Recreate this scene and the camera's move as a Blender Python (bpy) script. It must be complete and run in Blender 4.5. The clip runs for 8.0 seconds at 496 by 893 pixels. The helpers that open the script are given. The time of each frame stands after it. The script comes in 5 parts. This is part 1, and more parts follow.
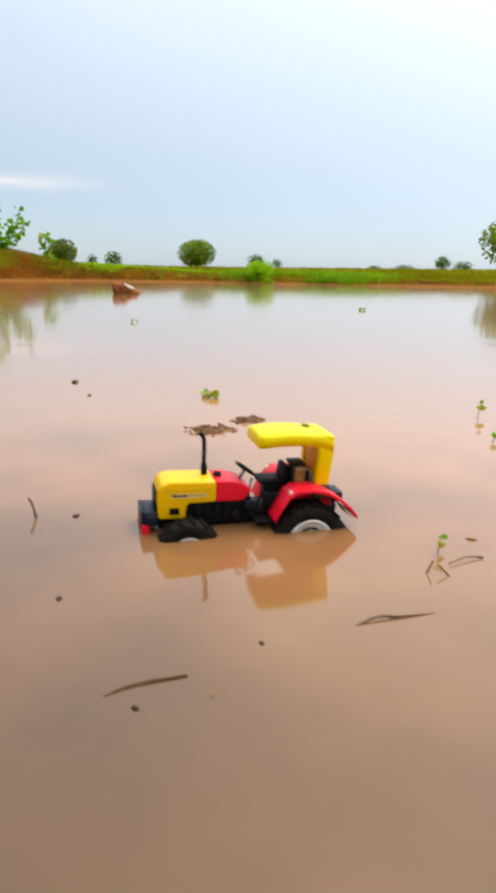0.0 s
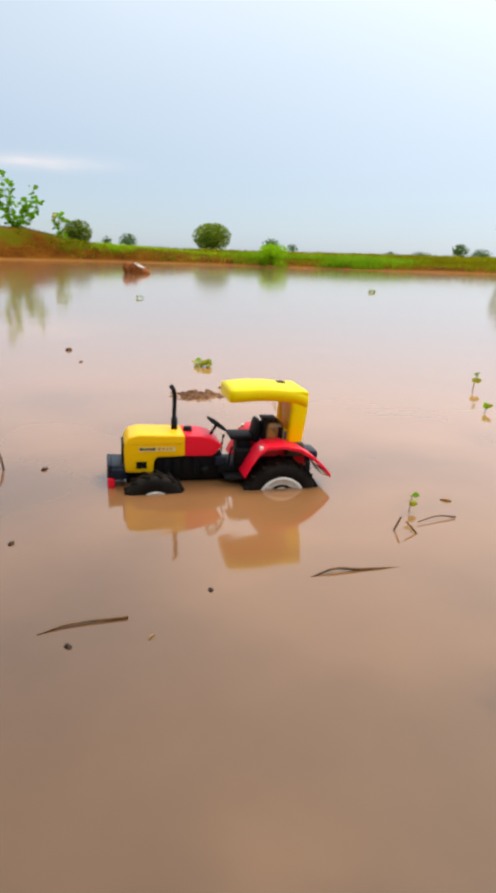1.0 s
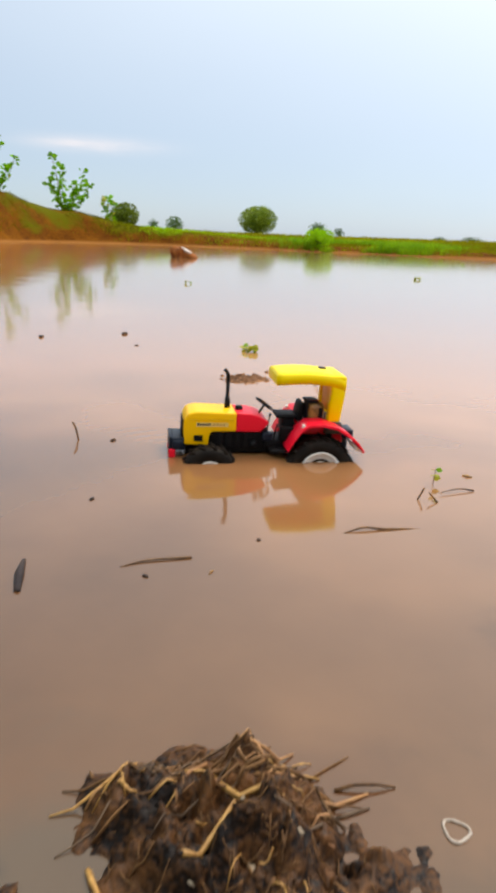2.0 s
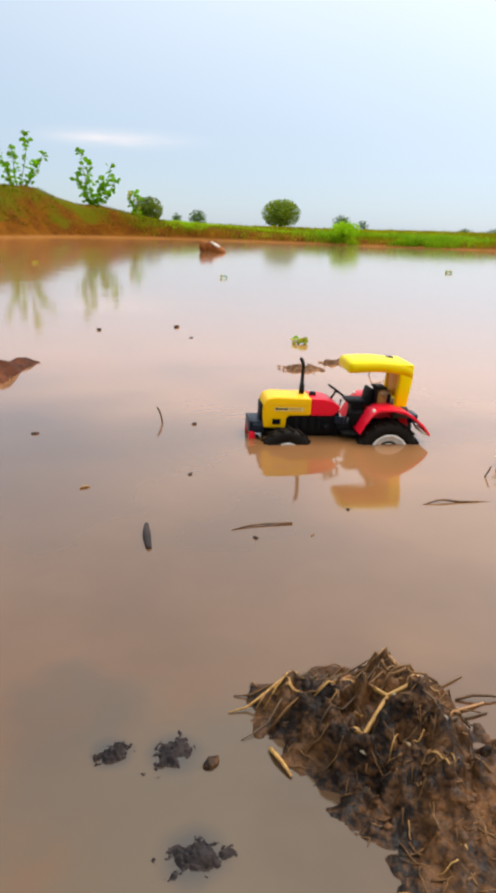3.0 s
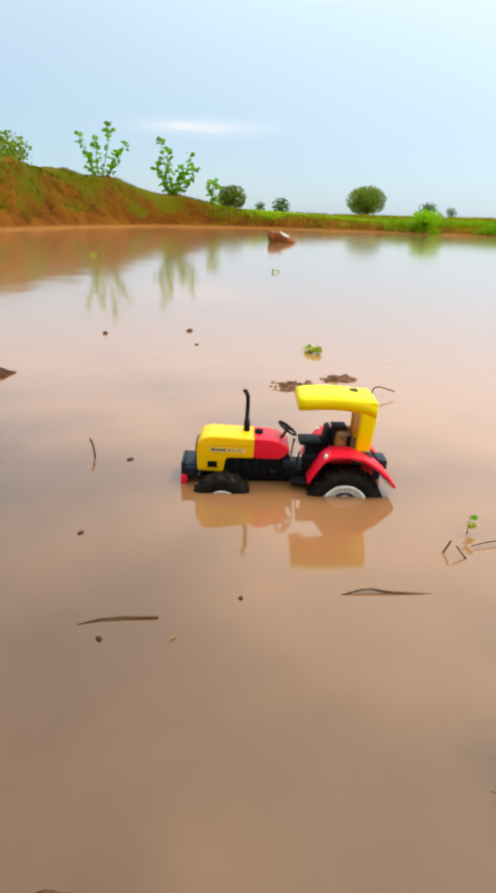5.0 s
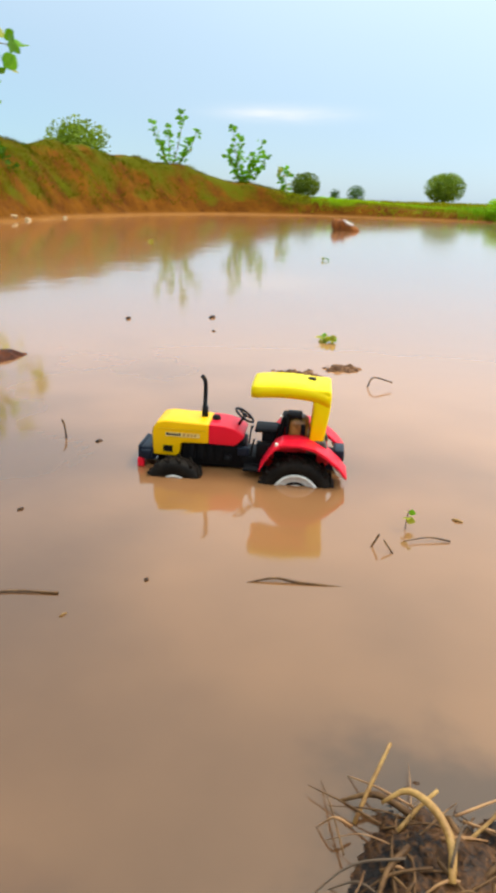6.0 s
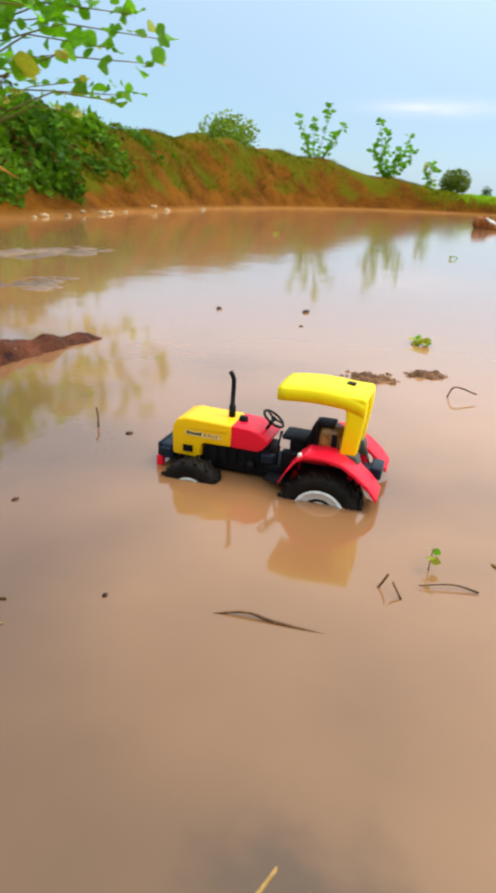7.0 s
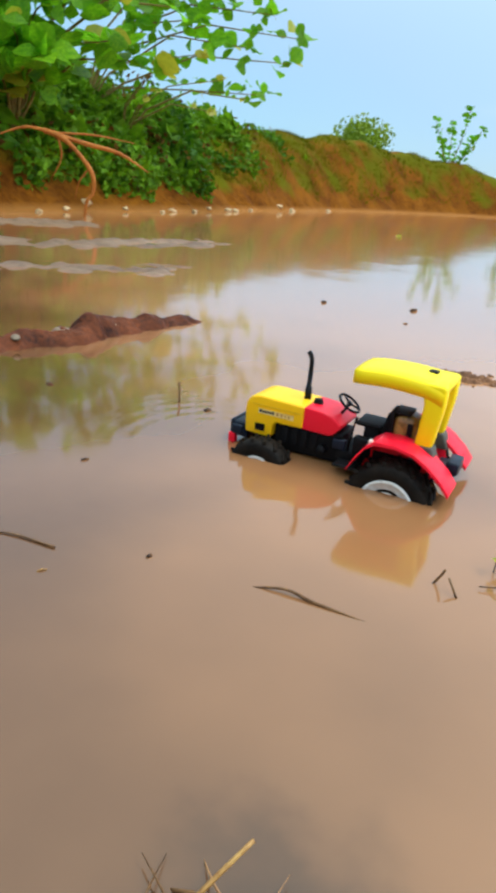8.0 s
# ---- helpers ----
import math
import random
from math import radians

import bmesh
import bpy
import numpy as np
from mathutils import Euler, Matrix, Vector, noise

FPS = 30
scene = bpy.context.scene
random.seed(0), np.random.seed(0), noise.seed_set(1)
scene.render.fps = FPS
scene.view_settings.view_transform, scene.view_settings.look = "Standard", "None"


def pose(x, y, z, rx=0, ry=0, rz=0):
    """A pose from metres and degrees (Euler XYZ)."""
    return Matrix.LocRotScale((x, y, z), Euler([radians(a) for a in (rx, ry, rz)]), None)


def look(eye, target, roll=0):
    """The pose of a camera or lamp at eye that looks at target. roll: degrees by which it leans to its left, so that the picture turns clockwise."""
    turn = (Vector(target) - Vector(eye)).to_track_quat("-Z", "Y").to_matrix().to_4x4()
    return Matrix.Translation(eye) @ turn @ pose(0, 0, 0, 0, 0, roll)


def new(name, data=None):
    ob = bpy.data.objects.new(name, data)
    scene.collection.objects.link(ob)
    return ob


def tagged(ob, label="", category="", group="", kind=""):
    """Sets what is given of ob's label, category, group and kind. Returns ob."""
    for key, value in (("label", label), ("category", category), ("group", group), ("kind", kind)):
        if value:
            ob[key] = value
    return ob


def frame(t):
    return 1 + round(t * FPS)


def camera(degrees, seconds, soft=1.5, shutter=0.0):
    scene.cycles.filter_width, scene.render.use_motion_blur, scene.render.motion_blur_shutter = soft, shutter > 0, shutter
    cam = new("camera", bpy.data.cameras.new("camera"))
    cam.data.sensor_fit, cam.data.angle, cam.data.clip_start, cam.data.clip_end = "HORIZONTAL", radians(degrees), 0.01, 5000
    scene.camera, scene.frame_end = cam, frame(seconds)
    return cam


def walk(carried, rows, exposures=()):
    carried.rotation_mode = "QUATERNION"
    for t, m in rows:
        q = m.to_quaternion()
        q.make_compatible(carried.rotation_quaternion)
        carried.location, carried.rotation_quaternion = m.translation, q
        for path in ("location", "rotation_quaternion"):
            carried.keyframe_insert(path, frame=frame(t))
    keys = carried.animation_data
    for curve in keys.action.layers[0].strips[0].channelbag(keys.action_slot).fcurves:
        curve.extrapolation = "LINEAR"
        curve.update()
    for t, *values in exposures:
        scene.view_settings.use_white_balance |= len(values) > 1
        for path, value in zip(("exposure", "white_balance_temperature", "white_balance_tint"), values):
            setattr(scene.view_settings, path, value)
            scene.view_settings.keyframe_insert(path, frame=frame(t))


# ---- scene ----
# The camera and its walk: it follows the toy at arm's length, just above the water
cam = camera(40.97, 8.0, soft=4.0, shutter=0.4)
PATH = [  # seconds, x, y, z, heading, pitch, roll
    (0.0, 0.0051, -0.6107, 0.2354, 0.04, -14.90, 0.63),
    (0.5, 0.0432, -0.6000, 0.1971, -1.12, -15.64, 0.32),
    (1.0, 0.0428, -0.6020, 0.2043, 1.03, -16.14, 1.62),
    (2.5, 0.0389, -0.7328, 0.2227, 5.70, -18.00, 1.66),
    (3.0, -0.0113, -0.7512, 0.2240, 6.56, -18.13, 1.70),
    (3.5, 0.0229, -0.7493, 0.2439, 6.56, -18.42, 1.94),
    (4.0, 0.0688, -0.7050, 0.2541, 8.83, -18.51, 2.04),
    (4.5, 0.0784, -0.6420, 0.2454, 11.77, -18.88, 1.71),
    (6.0, 0.2101, -0.5735, 0.2451, 19.57, -20.33, 1.51),
    (6.5, 0.2420, -0.5443, 0.2444, 26.07, -20.74, 1.94),
    (7.0, 0.2629, -0.4780, 0.2340, 30.84, -21.06, 2.55),
    (7.5, 0.2875, -0.4580, 0.2285, 37.22, -21.21, 2.41),
    (8.0, 0.2854, -0.4550, 0.2134, 40.67, -21.36, 4.15),
]


def stand(x, y, z, yaw, pitch, roll):
    a, b = radians(yaw), radians(pitch)
    way = Vector((-math.sin(a) * math.cos(b), math.cos(a) * math.cos(b), math.sin(b)))
    eye = Vector((x, y, z))
    return look(eye, eye + way, roll)


walk(cam, [(t, stand(*p)) for t, *p in PATH], exposures=[
    (0.0, -0.01, 7050, 11), (1.0, -0.06, 7050, 12), (2.5, 0.03, 7050, 13), (4.5, 0.08, 6950, 8), (6.0, 0.13, 6600, 5), (7.5, 0.11, 6150, 6), (8.0, 0.11, 5950, 2)])

# ---- light: bright hazy sky, a veiled sun ahead and to the right ----
SUN_AZ, SUN_EL = radians(58), radians(58)  # clockwise from +y; height
world = bpy.data.worlds.new("sky")
scene.world = world
world.use_nodes = True
wt = world.node_tree
wt.nodes.clear()


def wnode(kind, **values):
    n = wt.nodes.new(kind)
    for k, v in values.items():
        n.inputs[k].default_value = v
    return n


sky = wt.nodes.new("ShaderNodeTexSky")
sky.sky_type = "NISHITA"
sky.sun_disc = False
sky.sun_elevation, sky.sun_rotation = SUN_EL, SUN_AZ
sky.air_density, sky.dust_density, sky.ozone_density = 0.9, 0.6, 1.6
coord = wt.nodes.new("ShaderNodeTexCoord")
# thin high haze, uneven at a large scale
haze_map = wnode("ShaderNodeMapping", Scale=(1.2, 1.2, 3.0))
haze_noise = wnode("ShaderNodeTexNoise", Scale=1.6, Detail=4.0, Roughness=0.5)
haze_ramp = wt.nodes.new("ShaderNodeMapRange")
haze_ramp.inputs["From Min"].default_value, haze_ramp.inputs["From Max"].default_value = 0.3, 0.75
haze_ramp.inputs["To Min"].default_value, haze_ramp.inputs["To Max"].default_value = 0.66, 0.86
mix = wt.nodes.new("ShaderNodeMix")
mix.data_type = "RGBA"
mix.inputs["B"].default_value = (3.35, 4.5, 6.0, 1)
background = wnode("ShaderNodeBackground", Strength=0.16)
world_out = wt.nodes.new("ShaderNodeOutputWorld")
wt.links.new(coord.outputs["Generated"], haze_map.inputs["Vector"])
wt.links.new(haze_map.outputs["Vector"], haze_noise.inputs["Vector"])
wt.links.new(haze_noise.outputs["Fac"], haze_ramp.inputs["Value"])
wt.links.new(sky.outputs["Color"], mix.inputs["A"])
# the veiled sun's wide white aureole
aim = wt.nodes.new("ShaderNodeVectorMath")
aim.operation = "DOT_PRODUCT"
aim.inputs[1].default_value = (math.sin(SUN_AZ) * math.cos(SUN_EL), math.cos(SUN_AZ) * math.cos(SUN_EL), math.sin(SUN_EL))
wt.links.new(coord.outputs["Generated"], aim.inputs[0])


def wmath(op, a, b=None):
    n = wt.nodes.new("ShaderNodeMath")
    n.operation = op
    for k, v in enumerate((a, b)):
        if isinstance(v, (int, float)):
            n.inputs[k].default_value = v
        elif v is not None:
            wt.links.new(v, n.inputs[k])
    return n.outputs[0]


# the haze thickens upwards into thin high cloud
height = wt.nodes.new("ShaderNodeSeparateXYZ")
wt.links.new(coord.outputs["Generated"], height.inputs[0])
clearer = wt.nodes.new("ShaderNodeMapRange")
clearer.inputs["From Min"].default_value, clearer.inputs["From Max"].default_value = 0.02, 0.42
clearer.inputs["To Min"].default_value, clearer.inputs["To Max"].default_value = 0.72, 1.0
wt.links.new(aim.outputs["Value"], clearer.inputs["Value"])
wt.links.new(wmath("MULTIPLY", haze_ramp.outputs["Result"], clearer.outputs["Result"]), mix.inputs["Factor"])
veil = wt.nodes.new("ShaderNodeMix")
veil.data_type = "RGBA"
veil.inputs["B"].default_value = (7.7, 8.65, 9.4, 1)
wt.links.new(wmath("MULTIPLY", wmath("MULTIPLY", wmath("MAXIMUM", height.outputs["Z"], 0.0), 1.15), clearer.outputs["Result"]), veil.inputs["Factor"])
wt.links.new(mix.outputs["Result"], veil.inputs["A"])
aureole = wmath("MULTIPLY", wmath("POWER", wmath("MAXIMUM", aim.outputs["Value"], 0.0), 4.0), 7.0)
glow = wt.nodes.new("ShaderNodeMix")
glow.data_type, glow.blend_type = "RGBA", "ADD"
glow.inputs["Factor"].default_value = 1.0
tint = wt.nodes.new("ShaderNodeMix")
tint.data_type, tint.blend_type = "RGBA", "MULTIPLY"
tint.inputs["Factor"].default_value = 1.0
tint.inputs["B"].default_value = (1.0, 0.97, 0.93, 1)
wt.links.new(aureole, tint.inputs["A"])
wt.links.new(veil.outputs["Result"], glow.inputs["A"])
wt.links.new(tint.outputs["Result"], glow.inputs["B"])
# one thin wisp of cloud low over the far shore
direction = wt.nodes.new("ShaderNodeSeparateXYZ")
wt.links.new(coord.outputs["Generated"], direction.inputs[0])
bearing = wmath("ARCTAN2", wmath("MULTIPLY", direction.outputs["X"], -1.0), direction.outputs["Y"])
along = wmath("MULTIPLY", wmath("SUBTRACT", bearing, radians(17.5)), 1 / radians(4.2))
rise = wmath("MULTIPLY", wmath("SUBTRACT", direction.outputs["Z"], math.sin(radians(6.35))), 1 / 0.0085)
wisp_map = wnode("ShaderNodeMapping", Scale=(9.0, 9.0, 60.0))
wisp_noise = wnode("ShaderNodeTexNoise", Scale=1.5, Detail=4.0)
wt.links.new(coord.outputs["Generated"], wisp_map.inputs["Vector"])
wt.links.new(wisp_map.outputs["Vector"], wisp_noise.inputs["Vector"])
reach = wmath("ADD", wmath("MULTIPLY", along, along), wmath("MULTIPLY", rise, rise))
wisp = wmath("MULTIPLY", wmath("EXPONENT", wmath("MULTIPLY", reach, -1.0)), wmath("MULTIPLY", wisp_noise.outputs["Fac"], 1.1))
cloud = wt.nodes.new("ShaderNodeMix")
cloud.data_type = "RGBA"
cloud.inputs["B"].default_value = (7.4, 7.0, 7.2, 1)
wt.links.new(wisp, cloud.inputs["Factor"])
wt.links.new(glow.outputs["Result"], cloud.inputs["A"])
# dimmer and bluer away from the sun
dim = wt.nodes.new("ShaderNodeMapRange")
dim.inputs["From Min"].default_value, dim.inputs["From Max"].default_value = 0.12, 0.62
wt.links.new(aim.outputs["Value"], dim.inputs["Value"])
fall = wt.nodes.new("ShaderNodeMix")
fall.data_type, fall.blend_type = "RGBA", "MULTIPLY"
fall.inputs["Factor"].default_value = 1.0
wt.links.new(cloud.outputs["Result"], fall.inputs["A"])
far_side = wt.nodes.new("ShaderNodeMix")
far_side.data_type = "RGBA"
far_side.inputs["A"].default_value, far_side.inputs["B"].default_value = (0.850, 0.866, 0.876, 1), (1, 1, 1, 1)
wt.links.new(dim.outputs["Result"], far_side.inputs["Factor"])
wt.links.new(far_side.outputs["Result"], fall.inputs["B"])
clear_side = wt.nodes.new("ShaderNodeMapRange")
clear_side.inputs["From Min"].default_value, clear_side.inputs["From Max"].default_value = -0.20, 0.14
wt.links.new(aim.outputs["Value"], clear_side.inputs["Value"])
cyan = wt.nodes.new("ShaderNodeMix")
cyan.data_type = "RGBA"
cyan.inputs["A"].default_value, cyan.inputs["B"].default_value = (0.82, 1.0, 1.0, 1), (1, 1, 1, 1)
wt.links.new(clear_side.outputs["Result"], cyan.inputs["Factor"])
clear = wt.nodes.new("ShaderNodeMix")
clear.data_type, clear.blend_type = "RGBA", "MULTIPLY"
clear.inputs["Factor"].default_value = 1.0
wt.links.new(fall.outputs["Result"], clear.inputs["A"])
wt.links.new(cyan.outputs["Result"], clear.inputs["B"])
wt.links.new(clear.outputs["Result"], background.inputs["Color"])
wt.links.new(background.outputs["Background"], world_out.inputs["Surface"])

sun = new("sun", bpy.data.lights.new("sun", "SUN"))
sun.data.energy, sun.data.angle, sun.data.color = 1.6, radians(16), (1.0, 0.95, 0.87)
sun_way = Vector((math.sin(SUN_AZ) * math.cos(SUN_EL), math.cos(SUN_AZ) * math.cos(SUN_EL), math.sin(SUN_EL)))
sun.matrix_world = look(sun_way * 20, (0, 0, 0))


# ---- materials ----
def material(name, dark, light, scale=20.0, fine=120.0, rough=0.6, bump=0.0, bump_size=0.002, metal=0.0,
             low=0.35, high=0.65, vary=0.0, spec=0.5, coat=0.0, stretch=(1, 1, 1), rough_vary=0.1, through_light=0.0):
    """Two colours mixed by coarse and fine noise in object space, with relief and uneven gloss."""
    m = bpy.data.materials.new(name)
    m.use_nodes = True
    t = m.node_tree
    b = t.nodes["Principled BSDF"]
    at = t.nodes.new("ShaderNodeTexCoord")
    mp = t.nodes.new("ShaderNodeMapping")
    mp.inputs["Scale"].default_value = stretch
    big, small = t.nodes.new("ShaderNodeTexNoise"), t.nodes.new("ShaderNodeTexNoise")
    big.inputs["Scale"].default_value, big.inputs["Detail"].default_value = scale, 4.0
    small.inputs["Scale"].default_value, small.inputs["Detail"].default_value = fine, 3.0
    for n in (big, small):
        t.links.new(mp.outputs["Vector"], n.inputs["Vector"])
    t.links.new(at.outputs["Object"], mp.inputs["Vector"])
    add = t.nodes.new("ShaderNodeMath")
    add.operation = "MULTIPLY_ADD"
    add.inputs[1].default_value = 0.4
    t.links.new(small.outputs["Fac"], add.inputs[0])
    sc = t.nodes.new("ShaderNodeMath")
    sc.operation = "MULTIPLY"
    sc.inputs[1].default_value = 0.6
    t.links.new(big.outputs["Fac"], sc.inputs[0])
    t.links.new(sc.outputs[0], add.inputs[2])
    rp = t.nodes.new("ShaderNodeMapRange")
    rp.inputs["From Min"].default_value, rp.inputs["From Max"].default_value = low, high
    t.links.new(add.outputs[0], rp.inputs["Value"])
    mx = t.nodes.new("ShaderNodeMix")
    mx.data_type = "RGBA"
    mx.inputs["A"].default_value, mx.inputs["B"].default_value = (*dark, 1), (*light, 1)
    t.links.new(rp.outputs["Result"], mx.inputs["Factor"])
    colour = mx.outputs["Result"]
    if vary:
        info = t.nodes.new("ShaderNodeObjectInfo")
        geo = t.nodes.new("ShaderNodeNewGeometry")
        both = t.nodes.new("ShaderNodeMath")
        both.operation = "ADD"
        t.links.new(info.outputs["Random"], both.inputs[0])
        t.links.new(geo.outputs["Random Per Island"], both.inputs[1])
        vr = t.nodes.new("ShaderNodeMapRange")
        vr.inputs["From Max"].default_value = 2.0
        vr.inputs["To Min"].default_value, vr.inputs["To Max"].default_value = 1 - vary, 1 + vary
        t.links.new(both.outputs[0], vr.inputs["Value"])
        hsv = t.nodes.new("ShaderNodeHueSaturation")
        t.links.new(colour, hsv.inputs["Color"])
        t.links.new(vr.outputs["Result"], hsv.inputs["Value"])
        colour = hsv.outputs["Color"]
    t.links.new(colour, b.inputs["Base Color"])
    rr = t.nodes.new("ShaderNodeMapRange")
    rr.inputs["To Min"].default_value, rr.inputs["To Max"].default_value = max(rough - rough_vary, 0.02), min(rough + rough_vary, 1)
    t.links.new(small.outputs["Fac"], rr.inputs["Value"])
    t.links.new(rr.outputs["Result"], b.inputs["Roughness"])
    b.inputs["Metallic"].default_value = metal
    b.inputs["Specular IOR Level"].default_value = spec
    b.inputs["Coat Weight"].default_value = coat
    if through_light:
        tr = t.nodes.new("ShaderNodeBsdfTranslucent")
        ms = t.nodes.new("ShaderNodeMixShader")
        ms.inputs[0].default_value = through_light
        t.links.new(colour, tr.inputs["Color"])
        t.links.new(b.outputs[0], ms.inputs[1])
        t.links.new(tr.outputs[0], ms.inputs[2])
        t.links.new(ms.outputs[0], t.nodes["Material Output"].inputs["Surface"])
    if bump:
        bp = t.nodes.new("ShaderNodeBump")
        bp.inputs["Strength"].default_value, bp.inputs["Distance"].default_value = bump, bump_size
        t.links.new(add.outputs[0], bp.inputs["Height"])
        t.links.new(bp.outputs["Normal"], b.inputs["Normal"])
    return m


YELLOW = material("yellow_plastic", (0.97, 0.49, 0.001), (1.0, 0.57, 0.001), 30, 300, 0.38, 0.05, 0.0003, low=0.2, high=0.8, spec=0.3)
LEMON = material("lemon_plastic", (0.98, 0.69, 0.001), (1.0, 0.78, 0.001), 30, 300, 0.4, 0.05, 0.0003, low=0.2, high=0.8, spec=0.25)
YELLOW_DIRTY = material("yellow_plastic_muddy", (0.70, 0.36, 0.01), (0.92, 0.58, 0.004), 45, 400, 0.38, 0.1, 0.0003, low=0.3, high=0.5)
RED = material("red_plastic", (0.86, 0.005, 0.024), (0.95, 0.009, 0.036), 30, 300, 0.36, 0.05, 0.0003, low=0.2, high=0.8, spec=0.3)
BLACK = material("black_plastic", (0.003, 0.003, 0.004), (0.012, 0.011, 0.011), 50, 400, 0.55, 0.1, 0.0004, spec=0.12)
NAVY = material("wet_dark_plastic", (0.005, 0.009, 0.018), (0.014, 0.02, 0.035), 50, 300, 0.35, 0.05, 0.0003, spec=0.2)
RUBBER = material("tyre_rubber", (0.004, 0.0035, 0.003), (0.022, 0.015, 0.010), 60, 500, 0.6, 0.3, 0.0006, spec=0.12)
RIM = material("white_rim_plastic", (0.55, 0.46, 0.38), (0.80, 0.76, 0.70), 60, 300, 0.4, 0.05, 0.0003, low=0.3, high=0.55)
GREY = material("grey_brown_plastic", (0.05, 0.042, 0.03), (0.11, 0.095, 0.07), 60, 300, 0.5)
MUDDY = material("mud_caked_plastic", (0.09, 0.040, 0.009), (0.40, 0.20, 0.045), 70, 350, 0.35, 0.4, 0.001)
WHITE = material("white_sticker", (0.7, 0.66, 0.55), (0.85, 0.82, 0.7), 60, 400, 0.5)
CREAM = material("pale_yellow_sticker", (0.86, 0.58, 0.16), (0.95, 0.72, 0.28), 60, 400, 0.5)
INK = material("black_print", (0.01, 0.01, 0.01), (0.03, 0.03, 0.03), 60, 400, 0.5)
ORANGE_INK = material("orange_print", (0.5, 0.2, 0.03), (0.6, 0.3, 0.05), 60, 400, 0.5)
# wet mud; its near-black tone also paints in the clods' shadowed hollows
CLOD = material("wet_mud", (0.007, 0.0030, 0.0013), (0.165, 0.068, 0.021), 46, 380, 0.5, 1.0, 0.003, low=0.42, high=0.68, spec=0.22, rough_vary=0.25)
SILT = material("brown_silt", (0.06, 0.024, 0.010), (0.25, 0.115, 0.050), 50, 260, 0.6, 0.6, 0.002, spec=0.15)
SHOAL = material("silt_mud", (0.105, 0.060, 0.034), (0.27, 0.165, 0.10), 7, 60, 0.5, 0.4, 0.003, spec=0.3)
REDMUD = material("red_mud", (0.022, 0.005, 0.002), (0.155, 0.042, 0.013), 22, 150, 0.7, 0.9, 0.006, spec=0.15)
STRAW = material("straw", (0.26, 0.11, 0.022), (0.60, 0.34, 0.095), 60, 400, 0.5, 0.4, 0.0005, vary=0.3)
TWIG = material("wet_twig", (0.05, 0.022, 0.010), (0.24, 0.12, 0.045), 60, 400, 0.6, 0.5, 0.0006, vary=0.4, spec=0.2)
ALGAE = material("dark_algae", (0.012, 0.010, 0.013), (0.050, 0.036, 0.032), 60, 300, 0.7, 0.8, 0.002, spec=0.2)
LEAF = material("fresh_leaf", (0.075, 0.27, 0.004), (0.27, 0.54, 0.010), 8, 60, 0.45, 0.2, 0.002, vary=0.6, through_light=0.6, spec=0.3)
DRY = material("withered_leaf", (0.10, 0.045, 0.006), (0.28, 0.15, 0.03), 3, 20, 0.7, vary=0.5, through_light=0.3, spec=0.1)
UNDER = material("undergrowth_leaf", (0.022, 0.082, 0.002), (0.17, 0.32, 0.006), 1.5, 14, 0.6, vary=0.75, through_light=0.35, spec=0.2)
LEAF_YELLOW = material("yellowing_leaf", (0.30, 0.34, 0.02), (0.48, 0.46, 0.03), 8, 60, 0.42, vary=0.2, through_light=0.45)
LEAF_DARK = material("dark_foliage", (0.045, 0.12, 0.006), (0.11, 0.21, 0.012), 0.8, 6, 0.6, vary=0.5, through_light=0.35)
OLIVE = material("olive_foliage", (0.13, 0.20, 0.008), (0.27, 0.35, 0.016), 0.8, 6, 0.6, vary=0.45, through_light=0.4)
GRASS = material("bank_grass", (0.065, 0.068, 0.001), (0.17, 0.165, 0.003), 1.2, 9, 0.8, spec=0.05, vary=0.5, through_light=0.45)
MEADOW = material("meadow_grass", (0.18, 0.16, 0.004), (0.33, 0.33, 0.010), 0.5, 4, 0.8, spec=0.05, vary=0.5, through_light=0.45)
REED = material("bright_reeds", (0.19, 0.42, 0.006), (0.40, 0.60, 0.014), 1.5, 9, 0.6, vary=0.4, through_light=0.55, spec=0.2)
BARK = material("bark", (0.06, 0.035, 0.02), (0.18, 0.11, 0.06), 10, 60, 0.8, 0.5, 0.01)
STEM = material("green_brown_stem", (0.12, 0.085, 0.02), (0.26, 0.20, 0.05), 20, 120, 0.6, spec=0.2)
BARED = material("bared_root", (0.25, 0.070, 0.010), (0.50, 0.18, 0.030), 14, 80, 0.6, 0.4, 0.004, spec=0.2)
ROOT = material("peeled_root", (0.22, 0.09, 0.03), (0.50, 0.26, 0.10), 14, 80, 0.6, 0.4, 0.004)
STONE = material("pale_stone", (0.36, 0.23, 0.11), (0.62, 0.44, 0.23), 9, 50, 0.7, 0.4, 0.004, vary=0.3)
BOULDER = material("brown_stone", (0.10, 0.026, 0.008), (0.42, 0.145, 0.035), 14, 60, 0.8, 0.6, 0.01, spec=0.2)
BOULDER_PALE = material("pale_stone_side", (0.5, 0.42, 0.36), (0.7, 0.62, 0.56), 8, 40, 0.6)
HUSK = material("grey_husk", (0.14, 0.10, 0.06), (0.32, 0.25, 0.17), 60, 300, 0.7, 0.4, 0.001)
FOAM = material("pale_bubble", (0.34, 0.27, 0.20), (0.52, 0.44, 0.36), 60, 300, 0.25)

